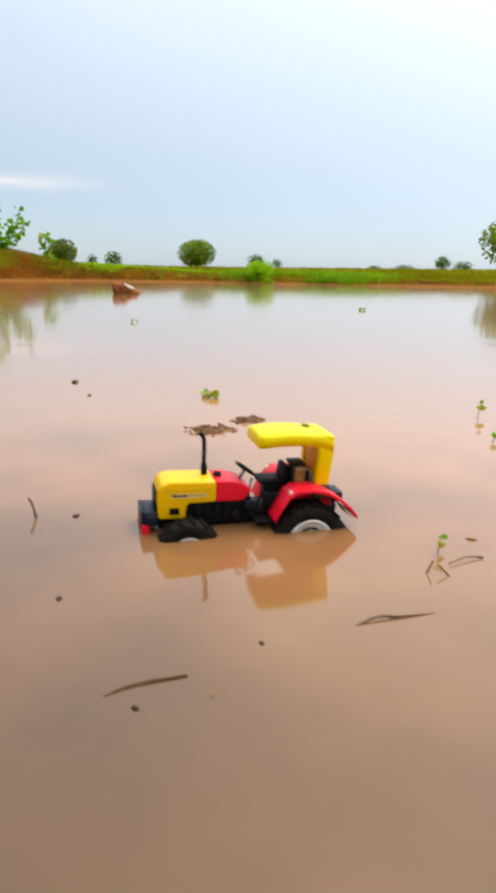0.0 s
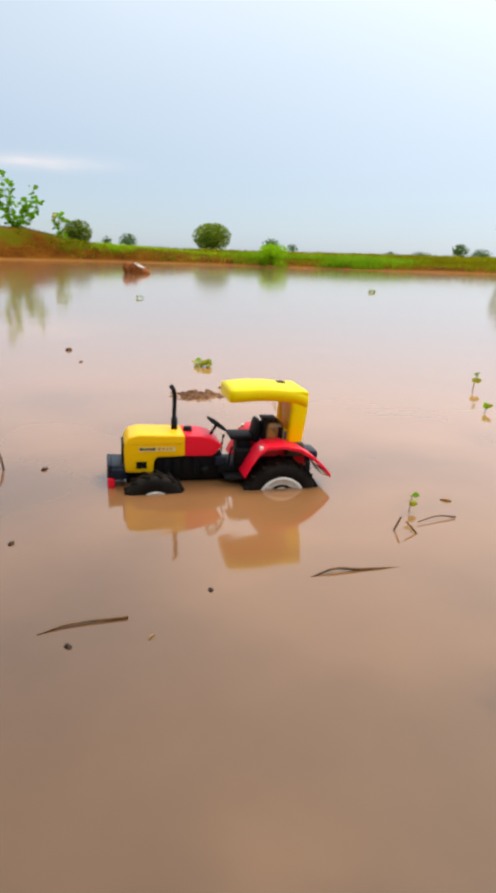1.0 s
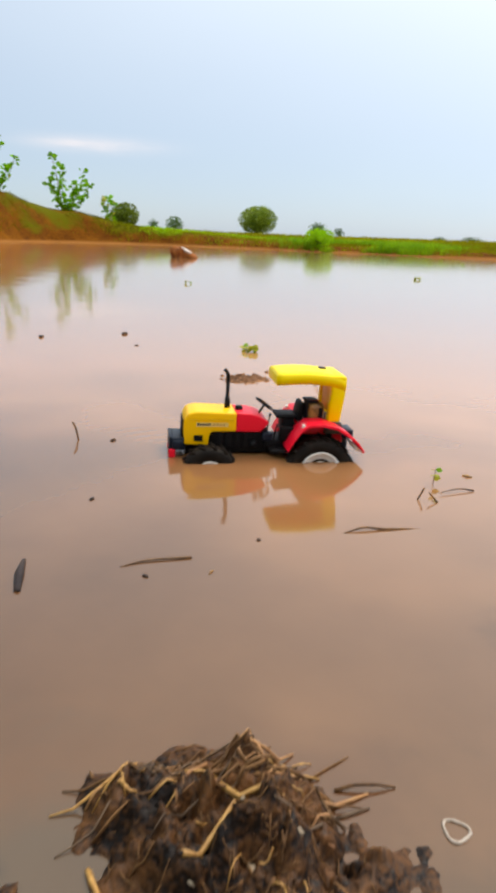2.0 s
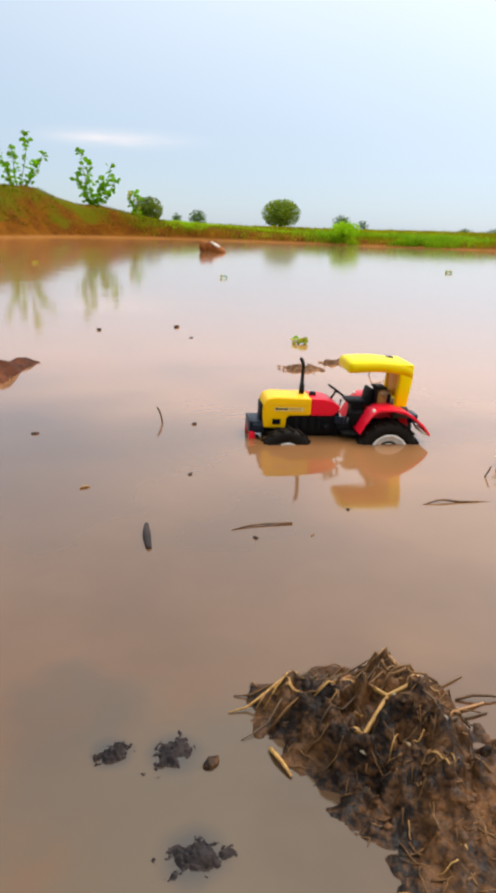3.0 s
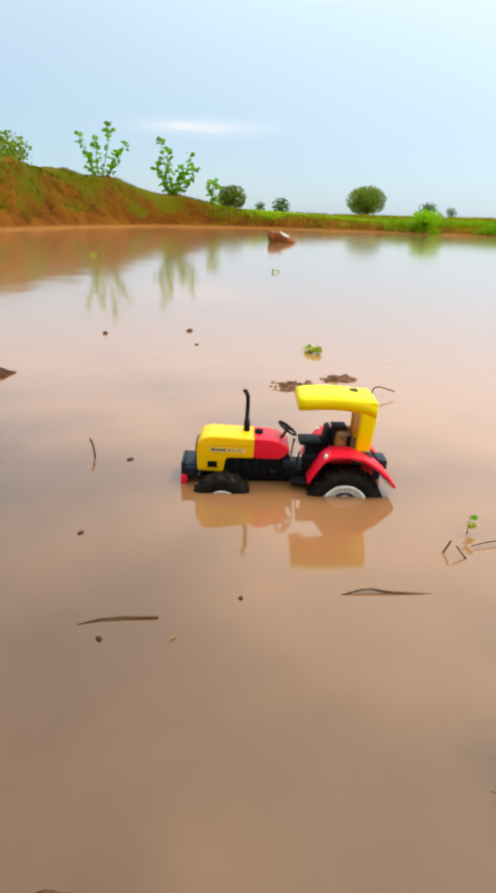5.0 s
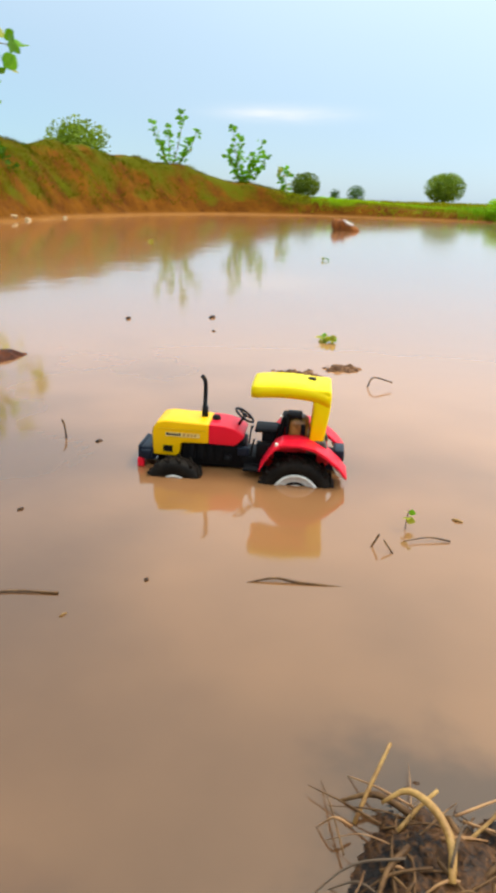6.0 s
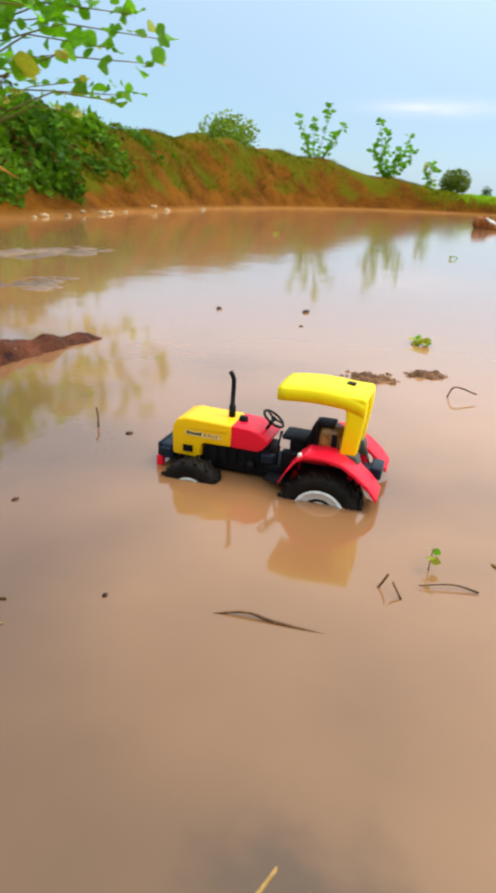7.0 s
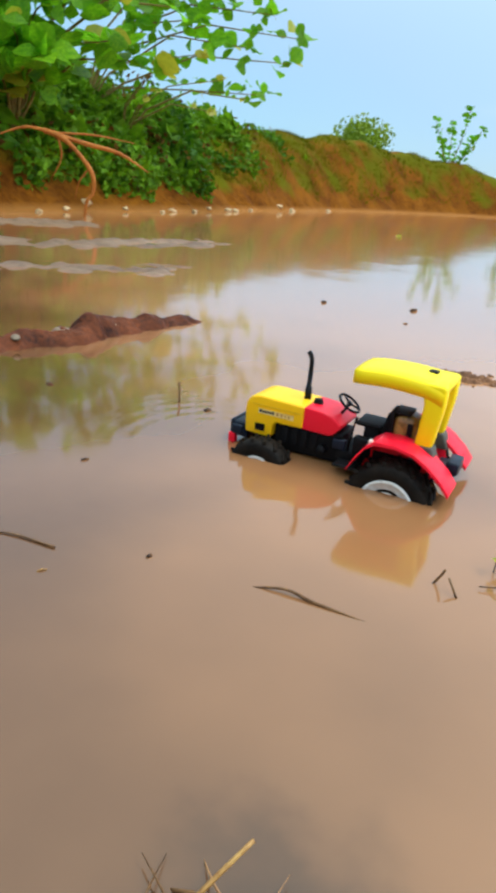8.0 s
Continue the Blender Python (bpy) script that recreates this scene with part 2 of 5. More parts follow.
# turbid water: silt and painted-in sky sheen give the body colour, the surface mirrors sky and bank
WATER = material("turbid_water", (0.104, 0.044, 0.016), (0.140, 0.062, 0.024), 2.6, 14.0, 0.070, spec=0.5, low=0.36, high=0.64, rough_vary=0.015)
wtree = WATER.node_tree
wb = wtree.nodes["Principled BSDF"]
wb.inputs["IOR"].default_value = 1.52
wb.inputs["Specular Tint"].default_value = (1.0, 0.92, 0.74, 1)
wb.inputs["Coat Weight"].default_value, wb.inputs["Coat Roughness"].default_value = 0.5, 0.08
wat = wtree.nodes.new("ShaderNodeTexCoord")
ripple, swell = wtree.nodes.new("ShaderNodeTexNoise"), wtree.nodes.new("ShaderNodeTexNoise")
ripple.inputs["Scale"].default_value, ripple.inputs["Detail"].default_value = 36.0, 2.0
swell.inputs["Scale"].default_value, swell.inputs["Detail"].default_value = 5.0, 2.0
wsum = wtree.nodes.new("ShaderNodeMath")
wsum.operation = "MULTIPLY_ADD"
wsum.inputs[1].default_value = 0.07
wbump = wtree.nodes.new("ShaderNodeBump")
wbump.inputs["Strength"].default_value, wbump.inputs["Distance"].default_value = 1.0, 0.0009
wtree.links.new(wat.outputs["Object"], ripple.inputs["Vector"])
wtree.links.new(wat.outputs["Object"], swell.inputs["Vector"])
wtree.links.new(ripple.outputs["Fac"], wsum.inputs[0])
wtree.links.new(swell.outputs["Fac"], wsum.inputs[2])


def water_math(op, p, q=None, r=None):
    n = wtree.nodes.new("ShaderNodeMath")
    n.operation = op
    for k, v in enumerate((p, q, r)):
        if isinstance(v, (int, float)):
            n.inputs[k].default_value = v
        elif v is not None:
            wtree.links.new(v, n.inputs[k])
    return n.outputs[0]


# rings spread from the toy's front wheel
wide = wtree.nodes.new("ShaderNodeVectorMath")
wide.operation = "DISTANCE"
wide.inputs[1].default_value = (-0.075, -0.05, 0.0)
wtree.links.new(wat.outputs["Object"], wide.inputs[0])
rings_at = water_math("SUBTRACT", wide.outputs["Value"], 0.10)
fading = water_math("EXPONENT", water_math("MULTIPLY", water_math("MULTIPLY", rings_at, rings_at), -330.0))
wave = water_math("SINE", water_math("MULTIPLY_ADD", wide.outputs["Value"], 330.0, water_math("MULTIPLY", swell.outputs["Fac"], 7.0)))
rings = water_math("MULTIPLY", water_math("MULTIPLY", wave, fading), 0.032)
wtree.links.new(water_math("ADD", wsum.outputs[0], rings), wbump.inputs["Height"])
wtree.links.new(wbump.outputs["Normal"], wb.inputs["Coat Normal"])
# clouds of stirred-up silt, over a dark-near, pale-far ramp that paints in sky sheen
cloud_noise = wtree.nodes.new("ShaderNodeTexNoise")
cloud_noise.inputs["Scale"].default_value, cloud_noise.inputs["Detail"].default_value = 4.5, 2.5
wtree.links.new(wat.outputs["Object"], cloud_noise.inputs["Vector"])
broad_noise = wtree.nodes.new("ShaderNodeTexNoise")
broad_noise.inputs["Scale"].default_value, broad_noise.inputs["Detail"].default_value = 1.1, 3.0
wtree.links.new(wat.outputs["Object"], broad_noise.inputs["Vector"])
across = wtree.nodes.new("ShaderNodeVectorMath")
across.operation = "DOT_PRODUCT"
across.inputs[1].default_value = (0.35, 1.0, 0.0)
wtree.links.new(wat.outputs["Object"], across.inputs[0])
near_far = water_math("ADD", across.outputs["Value"], water_math("MULTIPLY_ADD", broad_noise.outputs["Fac"], 0.7, -0.35))
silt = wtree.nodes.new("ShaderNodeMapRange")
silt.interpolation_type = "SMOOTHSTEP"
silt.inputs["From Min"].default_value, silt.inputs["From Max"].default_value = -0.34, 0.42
wtree.links.new(water_math("ADD", near_far, water_math("MULTIPLY_ADD", cloud_noise.outputs["Fac"], 0.45, -0.225)), silt.inputs["Value"])
silt_sheen = wtree.nodes.new("ShaderNodeMix")
silt_sheen.data_type = "RGBA"
# paler body colour further out, standing in for the reflected sky
silt_sheen.inputs["B"].default_value = (0.480, 0.222, 0.090, 1)
wtree.links.new(silt.outputs["Result"], silt_sheen.inputs["Factor"])
wtree.links.new(wb.inputs["Base Color"].links[0].from_socket, silt_sheen.inputs["A"])


def dark_cloud(colour, x, y, reach, tint, most):
    """Darken the water colour round a clod, with a soft uneven edge: stirred-up mud, and painted shade too."""
    off = wtree.nodes.new("ShaderNodeVectorMath")
    off.operation = "DISTANCE"
    off.inputs[1].default_value = (x, y, 0.0)
    wtree.links.new(wat.outputs["Object"], off.inputs[0])
    soft = wtree.nodes.new("ShaderNodeTexNoise")
    soft.inputs["Scale"].default_value, soft.inputs["Detail"].default_value = 18.0, 4.0
    wtree.links.new(wat.outputs["Object"], soft.inputs["Vector"])
    ramp = wtree.nodes.new("ShaderNodeMapRange")
    ramp.interpolation_type = "SMOOTHSTEP"
    ramp.inputs["From Min"].default_value, ramp.inputs["From Max"].default_value = reach, reach * 0.35
    ramp.inputs["To Max"].default_value = most
    wtree.links.new(water_math("ADD", off.outputs["Value"], water_math("MULTIPLY_ADD", soft.outputs["Fac"], reach * 1.3, -reach * 0.65)), ramp.inputs["Value"])
    into = wtree.nodes.new("ShaderNodeMix")
    into.data_type = "RGBA"
    into.inputs["B"].default_value = (*tint, 1)
    wtree.links.new(ramp.outputs["Result"], into.inputs["Factor"])
    wtree.links.new(colour, into.inputs["A"])
    return into.outputs["Result"]


# the first paints the grey shade left of the heap into the water colour
murk = dark_cloud(silt_sheen.outputs["Result"], -0.045, -0.555, 0.125, (0.062, 0.050, 0.034), 0.6)
murk = dark_cloud(murk, 0.075, -0.560, 0.130, (0.060, 0.030, 0.014), 0.9)
murk = dark_cloud(murk, 0.050, -0.480, 0.075, (0.105, 0.042, 0.016), 0.8)
murk = dark_cloud(murk, 0.215, -0.350, 0.070, (0.055, 0.024, 0.010), 0.85)
murk = dark_cloud(murk, -0.120, -0.500, 0.045, (0.050, 0.030, 0.020), 0.4)
for x, y, reach in [(-0.068, -0.517, 0.017), (-0.048, -0.566, 0.018), (-0.094, -0.521, 0.013)]:
    murk = dark_cloud(murk, x, y, reach, (0.022, 0.018, 0.020), 0.85)
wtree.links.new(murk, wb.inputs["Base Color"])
wtree.links.new(wbump.outputs["Normal"], wb.inputs["Normal"])


def earth_material():
    """Bare red-brown soil with green growth in patches, a pale wet rim at the water."""
    m = material("bank_earth", (0.082, 0.023, 0.002), (0.215, 0.076, 0.005), 3.2, 30, 0.95, 0.8, 0.03, spec=0.05)
    t = m.node_tree
    b = t.nodes["Principled BSDF"]
    soil = b.inputs["Base Color"].links[0].from_socket
    at = t.nodes.new("ShaderNodeTexCoord")
    sep = t.nodes.new("ShaderNodeSeparateXYZ")
    t.links.new(at.outputs["Object"], sep.inputs[0])
    patch = t.nodes.new("ShaderNodeTexNoise")
    patch.inputs["Scale"].default_value, patch.inputs["Detail"].default_value = 2.3, 9.0
    t.links.new(at.outputs["Object"], patch.inputs["Vector"])
    hill = t.nodes.new("ShaderNodeMapRange")
    hill.inputs["From Min"].default_value, hill.inputs["From Max"].default_value = 0.03, 0.26
    hill.inputs["To Min"].default_value, hill.inputs["To Max"].default_value = -0.30, 0.09
    t.links.new(sep.outputs["Z"], hill.inputs["Value"])
    facing = t.nodes.new("ShaderNodeNewGeometry")
    lie = t.nodes.new("ShaderNodeSeparateXYZ")
    t.links.new(facing.outputs["Normal"], lie.inputs[0])
    steep = t.nodes.new("ShaderNodeMapRange")
    steep.inputs["From Min"].default_value, steep.inputs["From Max"].default_value = 0.55, 0.85
    steep.inputs["To Min"].default_value, steep.inputs["To Max"].default_value = -0.07, 0.05
    t.links.new(lie.outputs["Z"], steep.inputs["Value"])
    both = t.nodes.new("ShaderNodeMath")
    t.links.new(patch.outputs["Fac"], both.inputs[0])
    t.links.new(hill.outputs["Result"], both.inputs[1])
    add = t.nodes.new("ShaderNodeMath")
    t.links.new(both.outputs[0], add.inputs[0])
    t.links.new(steep.outputs["Result"], add.inputs[1])
    rp = t.nodes.new("ShaderNodeMapRange")
    rp.inputs["From Min"].default_value, rp.inputs["From Max"].default_value = 0.46, 0.66
    t.links.new(add.outputs[0], rp.inputs["Value"])
    green = t.nodes.new("ShaderNodeMix")
    green.data_type = "RGBA"
    green.inputs["B"].default_value = (0.100, 0.094, 0.0015, 1)
    t.links.new(rp.outputs["Result"], green.inputs["Factor"])
    t.links.new(soil, green.inputs["A"])
    rim = t.nodes.new("ShaderNodeMapRange")
    rim.inputs["From Min"].default_value, rim.inputs["From Max"].default_value = 0.010, 0.050
    rim.inputs["To Min"].default_value, rim.inputs["To Max"].default_value = 1.0, 0.0
    t.links.new(sep.outputs["Z"], rim.inputs["Value"])
    wet = t.nodes.new("ShaderNodeMix")
    wet.data_type = "RGBA"
    wet.inputs["B"].default_value = (0.265, 0.108, 0.024, 1)
    t.links.new(rim.outputs["Result"], wet.inputs["Factor"])
    t.links.new(green.outputs["Result"], wet.inputs["A"])
    t.links.new(wet.outputs["Result"], b.inputs["Base Color"])
    return m


EARTH = earth_material()


# ---- building helpers ----
def link(name, bm, mat, parent=None, label="", smooth=True):
    me = bpy.data.meshes.new(name)
    if smooth:
        for fc in bm.faces:
            fc.smooth = True
    bm.to_mesh(me)
    bm.free()
    for one in (mat if isinstance(mat, (list, tuple)) else [mat]):
        me.materials.append(one)
    ob = new(name, me)
    if parent:
        ob.parent = parent
    if label:
        ob["label"] = label
    return ob


def part(name, bm, mat, parent, label="", smooth=True):
    return link(name, bm, mat, parent, label, smooth)


def box(x0, x1, y0, y1, z0, z1, bevel=0.001, segments=2):
    bm = bmesh.new()
    bmesh.ops.create_cube(bm, size=1.0)
    for v in bm.verts:
        v.co = Vector((x0 + (v.co.x + 0.5) * (x1 - x0), y0 + (v.co.y + 0.5) * (y1 - y0), z0 + (v.co.z + 0.5) * (z1 - z0)))
    if bevel:
        bmesh.ops.bevel(bm, geom=list(bm.edges), offset=bevel, segments=segments, affect="EDGES", profile=0.5)
    return bm


def merge(*parts):
    bm = parts[0]
    for other in parts[1:]:
        me = bpy.data.meshes.new("tmp")
        other.to_mesh(me)
        other.free()
        bm.from_mesh(me)
        bpy.data.meshes.remove(me)
    return bm


def slab(outline, y0, y1, bevel=0.0015, segments=3):
    """A side outline in x and z, given thickness from y0 to y1, with rounded edges."""
    bm = bmesh.new()
    vs = [bm.verts.new((x, y0, z)) for x, z in outline]
    face = bm.faces.new(vs)
    more = bmesh.ops.extrude_face_region(bm, geom=[face])
    for v in more["geom"]:
        if isinstance(v, bmesh.types.BMVert):
            v.co.y = y1
    bmesh.ops.recalc_face_normals(bm, faces=bm.faces)
    if bevel:
        bmesh.ops.bevel(bm, geom=list(bm.edges), offset=bevel, segments=segments, affect="EDGES", profile=0.5, clamp_overlap=True)
    return bm


def tube(points, radii, sides=8, cap=True):
    """A tube along points; radii a number or one for each point."""
    pts = [Vector(p) for p in points]
    if isinstance(radii, (int, float)):
        radii = [radii] * len(pts)
    bm = bmesh.new()
    rings = []
    for i, p in enumerate(pts):
        d = (pts[min(i + 1, len(pts) - 1)] - pts[max(i - 1, 0)]).normalized()
        side = d.cross(Vector((0.12, 0.31, 0.94))).normalized()
        other = d.cross(side)
        rings.append([bm.verts.new(p + (side * math.cos(a) + other * math.sin(a)) * radii[i])
                      for a in (2 * math.pi * k / sides for k in range(sides))])
    for a, b in zip(rings, rings[1:]):
        for k in range(sides):
            bm.faces.new((a[k], a[(k + 1) % sides], b[(k + 1) % sides], b[k]))
    if cap:
        bm.faces.new(rings[0][::-1])
        bm.faces.new(rings[-1])
    return bm


def bend(points, radii, sides=8, steps=4):
    """A tube along a smooth curve through the points."""
    p = [Vector(q) for q in points]
    if isinstance(radii, (int, float)):
        radii = [radii] * len(p)
    if len(p) < 3:
        return tube(p, radii, sides)
    ends = [p[0] * 2 - p[1], *p, p[-1] * 2 - p[-2]]
    line, size = [], []
    for i in range(len(p) - 1):
        a, b, c, d = ends[i:i + 4]
        for k in range(steps):
            t = k / steps
            line.append(0.5 * (2 * b + (c - a) * t + (2 * a - 5 * b + 4 * c - d) * t * t + (3 * b - a - 3 * c + d) * t ** 3))
            size.append(radii[i] + (radii[i + 1] - radii[i]) * t)
    return tube(line + [p[-1]], size + [radii[-1]], sides)


def lathe(profile, centre, sides=32):
    """Turn a profile of (radius, y) pairs round the y axis through centre."""
    bm = bmesh.new()
    rings = []
    for r, y in profile:
        rings.append([bm.verts.new((centre[0] + r * math.cos(a), centre[1] + y, centre[2] + r * math.sin(a)))
                      for a in (2 * math.pi * k / sides for k in range(sides))])
    for a, b in zip(rings, rings[1:]):
        for k in range(sides):
            bm.faces.new((a[k], a[(k + 1) % sides], b[(k + 1) % sides], b[k]))
    bm.faces.new(rings[0][::-1])
    bm.faces.new(rings[-1])
    bmesh.ops.recalc_face_normals(bm, faces=bm.faces)
    return bm


def lump(rx, ry, rz, seed, rough=0.25, detail=3, scale=2.0):
    """An uneven rounded mass round the origin."""
    bm = bmesh.new()
    bmesh.ops.create_icosphere(bm, subdivisions=detail, radius=1.0)
    off = Vector((seed * 7.3, seed * 3.1, seed * 5.7))
    for v in bm.verts:
        n = noise.fractal(v.co * scale + off, 0.9, 2.1, 4)
        v.co = v.co * (1 + rough * n)
        v.co = Vector((v.co.x * rx, v.co.y * ry, v.co.z * rz))
    return bm


def mesh_of(name, verts, faces, mat, smooth=False):
    me = bpy.data.meshes.new(name)
    me.from_pydata(verts, [], faces)
    for one in (mat if isinstance(mat, (list, tuple)) else [mat]):
        me.materials.append(one)
    if smooth:
        me.polygons.foreach_set("use_smooth", [True] * len(me.polygons))
    me.update()
    return me


# ---- setting: ground, water ----
MID = (0.0, 5.0)  # middle of the pond
SHORE = [(-2.9, 0.3), (-3.2, 1.8), (-3.6, 3.4), (-4.3, 5.5), (-4.8, 8), (-4.9, 10), (-4.4, 11.8), (-3, 12.4), (-1, 12),
         (1, 11), (3.5, 10.3), (7, 9.5), (10, 7), (11, 3), (8.5, -0.8), (4, -1.55), (0, -1.45), (-2.3, -1.05)]
shore_a = np.array([math.atan2(y - MID[1], x - MID[0]) for x, y in SHORE])
shore_r = np.array([math.hypot(x - MID[0], y - MID[1]) for x, y in SHORE])
order = np.argsort(shore_a)
CREST = [(0, 0.09), (56, 0.08), (76, 0.08), (90, 0.09), (98, 0.13), (107, 0.22), (114, 0.31), (120, 0.48), (128, 0.74), (135, 0.84),
         (142, 0.91), (150, 0.91), (157, 0.86), (166, 0.79), (180, 0.76), (193, 0.72), (208, 0.66), (230, 0.62), (300, 0.3)]
crest_a, crest_h = np.radians([a for a, _ in CREST]), np.array([h for _, h in CREST])


def rounded(x, y, width):
    """A closed curve through the given radii, with its corners smoothed off."""
    t = np.linspace(-np.pi, np.pi, 1440, endpoint=False)
    v = np.interp(t, x, y, period=2 * np.pi)
    k = np.exp(-0.5 * (np.arange(-80, 81) / (width * 4)) ** 2)
    return t, np.convolve(np.concatenate((v[-80:], v, v[:80])), k / k.sum(), "valid")


shore_t, shore_v = rounded(shore_a[order], shore_r[order], 4.0)
crest_t, crest_v = rounded(crest_a, crest_h, 2.2)


def shore_radius(a, wiggle=1.0):
    r = np.interp(a, shore_t, shore_v, period=2 * np.pi)
    return r + wiggle * (0.06 * np.sin(a * 23 + 1) + 0.03 * np.sin(a * 61) + 0.02 * np.sin(a * 117 + 2))


def ground_height(x, y):
    """Height of the land, metres above the water."""
    dx, dy = x - MID[0], y - MID[1]
    a = math.atan2(dy, dx)
    r = math.hypot(dx, dy)
    d = r - float(shore_radius(a))
    if d < 0:
        return max(-0.040, d * 0.12)
    # ragged at the water, smooth further up
    d = max(r - float(shore_radius(a, math.exp(-d / 0.1))), 0.3 * d)
    top = float(np.interp(a, crest_t, crest_v, period=2 * np.pi))
    run = 0.35 + top * 0.8
    u = min(d / run, 1.0)
    rise = u * u * (3 - 2 * u)
    rise = 0.62 * rise + 0.38 * min(1.0, (d / run) * 1.6)
    z = top * min(rise, 1.0)
    if d > run:
        back = 1 - math.exp(-(d - run) / 5.0)
        z += (0.24 - top) * back * (0.6 if top > 0.45 else 1.0)
    rough = noise.fractal(Vector((x * 1.3, y * 1.3, 2.0)), 0.9, 2.0, 5)
    fade = min(d / 0.3, 1.0) * min(top, 0.9)
    z += rough * 0.11 * fade if d < 60 else 0.0
    return z + min(d, 0.2) * 0.05


def build_ground():
    rings = [-20.0, -3.0, -1.0, -0.5, -0.3, -0.15, -0.05, 0.0, 0.03, 0.07, 0.12, 0.18, 0.25, 0.33, 0.42, 0.52, 0.63, 0.75, 0.88, 1.0, 1.15, 1.3,
             1.5, 1.75, 2.0, 2.4, 2.9, 3.5, 4.5, 6, 8, 11, 16, 24, 40, 70, 130, 300, 800, 2500, 4500]
    n = 720
    verts, faces = [], []
    for k in range(n):
        a = 2 * math.pi * k / n
        r0 = float(shore_radius(a))
        for d in rings:
            r = max(r0 + d, 0.02)
            x, y = MID[0] + r * math.cos(a), MID[1] + r * math.sin(a)
            verts.append((x, y, ground_height(x, y)))
    m = len(rings)
    for k in range(n):
        b = ((k + 1) % n) * m
        for i in range(m - 1):
            faces.append((k * m + i, k * m + i + 1, b + i + 1, b + i))
    # the bed under the middle of the pond
    faces.append([k * m for k in range(n)][::-1])
    ob = new("ground", mesh_of("ground", verts, faces, EARTH, True))
    return tagged(ob, "red-brown earth bank with patchy green growth round a pond", "ground", kind="structure")


def build_water():
    verts, faces = [], []
    n = 240
    for k in range(n):
        a = 2 * math.pi * k / n
        r = float(shore_radius(a)) + 0.45
        verts.append((MID[0] + r * math.cos(a), MID[1] + r * math.sin(a), 0.0))
    faces.append(list(range(n)))
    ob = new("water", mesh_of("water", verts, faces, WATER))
    return tagged(ob, "still brown muddy pond water mirroring the pale sky", "water", kind="structure")


build_ground()
build_water()


# ---- the toy tractor ----
def wheel(parent, x, y0, y1, z, radius, rim, lugs, outward):
    """A ribbed tyre with a dished rim and a hub; outward is -1 or 1, the side that shows the dish."""
    w, mid = abs(y1 - y0), (y0 + y1) / 2
    r, h = radius, w / 2
    tyre_bm = lathe([(rim * 0.98, -h * 0.8), (rim * 1.08, -h * 0.98), (r * 0.86, -h), (r * 0.95, -h * 0.72), (r * 0.97, 0),
                     (r * 0.95, h * 0.72), (r * 0.86, h), (rim * 1.08, h * 0.98), (rim * 0.98, h * 0.8)], (0, 0, 0), 40)
    base = new("wheel", None)
    base.parent = parent
    base.location = (x, mid, z)
    part("tyre", tyre_bm, RUBBER, base, "black ribbed rubber tyre, wet with mud")
    shared = {}
    for k in range(lugs):
        for sgn in (-1, 1):
            if sgn not in shared:
                lug = box(-r * 0.045, r * 0.045, 0, h * 1.02, -r * 0.05, r * 0.06, r * 0.012, 1)
                bmesh.ops.transform(lug, matrix=Matrix.Translation((0, 0, r * 0.95)) @ Matrix.Scale(sgn, 4, (0, 1, 0)) @ Matrix.Rotation(radians(32) * sgn, 4, "Z"), verts=lug.verts)
                bmesh.ops.recalc_face_normals(lug, faces=lug.faces)
                ob = part("lug", lug, RUBBER, base, smooth=False)
                shared[sgn] = ob.data
            else:
                ob = new("lug", shared[sgn])
                ob.parent = base
            ob.rotation_euler = (0, 2 * math.pi * (k + (0.5 if sgn > 0 else 0)) / lugs, 0)
    o = outward
    part("rim", lathe([(rim, o * h * 0.3), (rim * 1.04, o * h * 0.98), (rim * 0.97, o * h * 1.04), (rim * 0.90, o * h * 0.96), (rim * 0.84, o * h * 0.84),
                       (rim * 0.60, o * h * 0.78), (rim * 0.48, o * h * 0.84), (rim * 0.20, o * h * 0.84)], (0, 0, 0), 36), RIM, base, "white plastic rim with mud film")
    part("hub", lathe([(rim * (0.40 if rim > 0.018 else 0.28), o * h * 0.80), (rim * (0.38 if rim > 0.018 else 0.26), o * h * 0.98), (rim * 0.2, o * h * 1.04), (rim * 0.06, o * h * 1.05)], (0, 0, 0), 20),
         BLACK, base)
    if rim > 0.018:
        part("hub_cap", lathe([(rim * 0.21, o * h * 1.0), (rim * 0.20, o * h * 1.14), (rim * 0.13, o * h * 1.18), (rim * 0.10, o * h * 1.14), (rim * 0.03, o * h * 1.15)], (0, 0, 0), 18), RED, base, "red hub cap")
    for k in range(6 if rim > 0.018 else 0):
        a = k * math.pi / 3
        nut = lathe([(0.0011, 0), (0.0011, o * 0.0012)], (rim * 0.56 * math.cos(a), o * h * 0.78, rim * 0.56 * math.sin(a)), 8)
        part("nut", nut, BLACK, base)
    return base


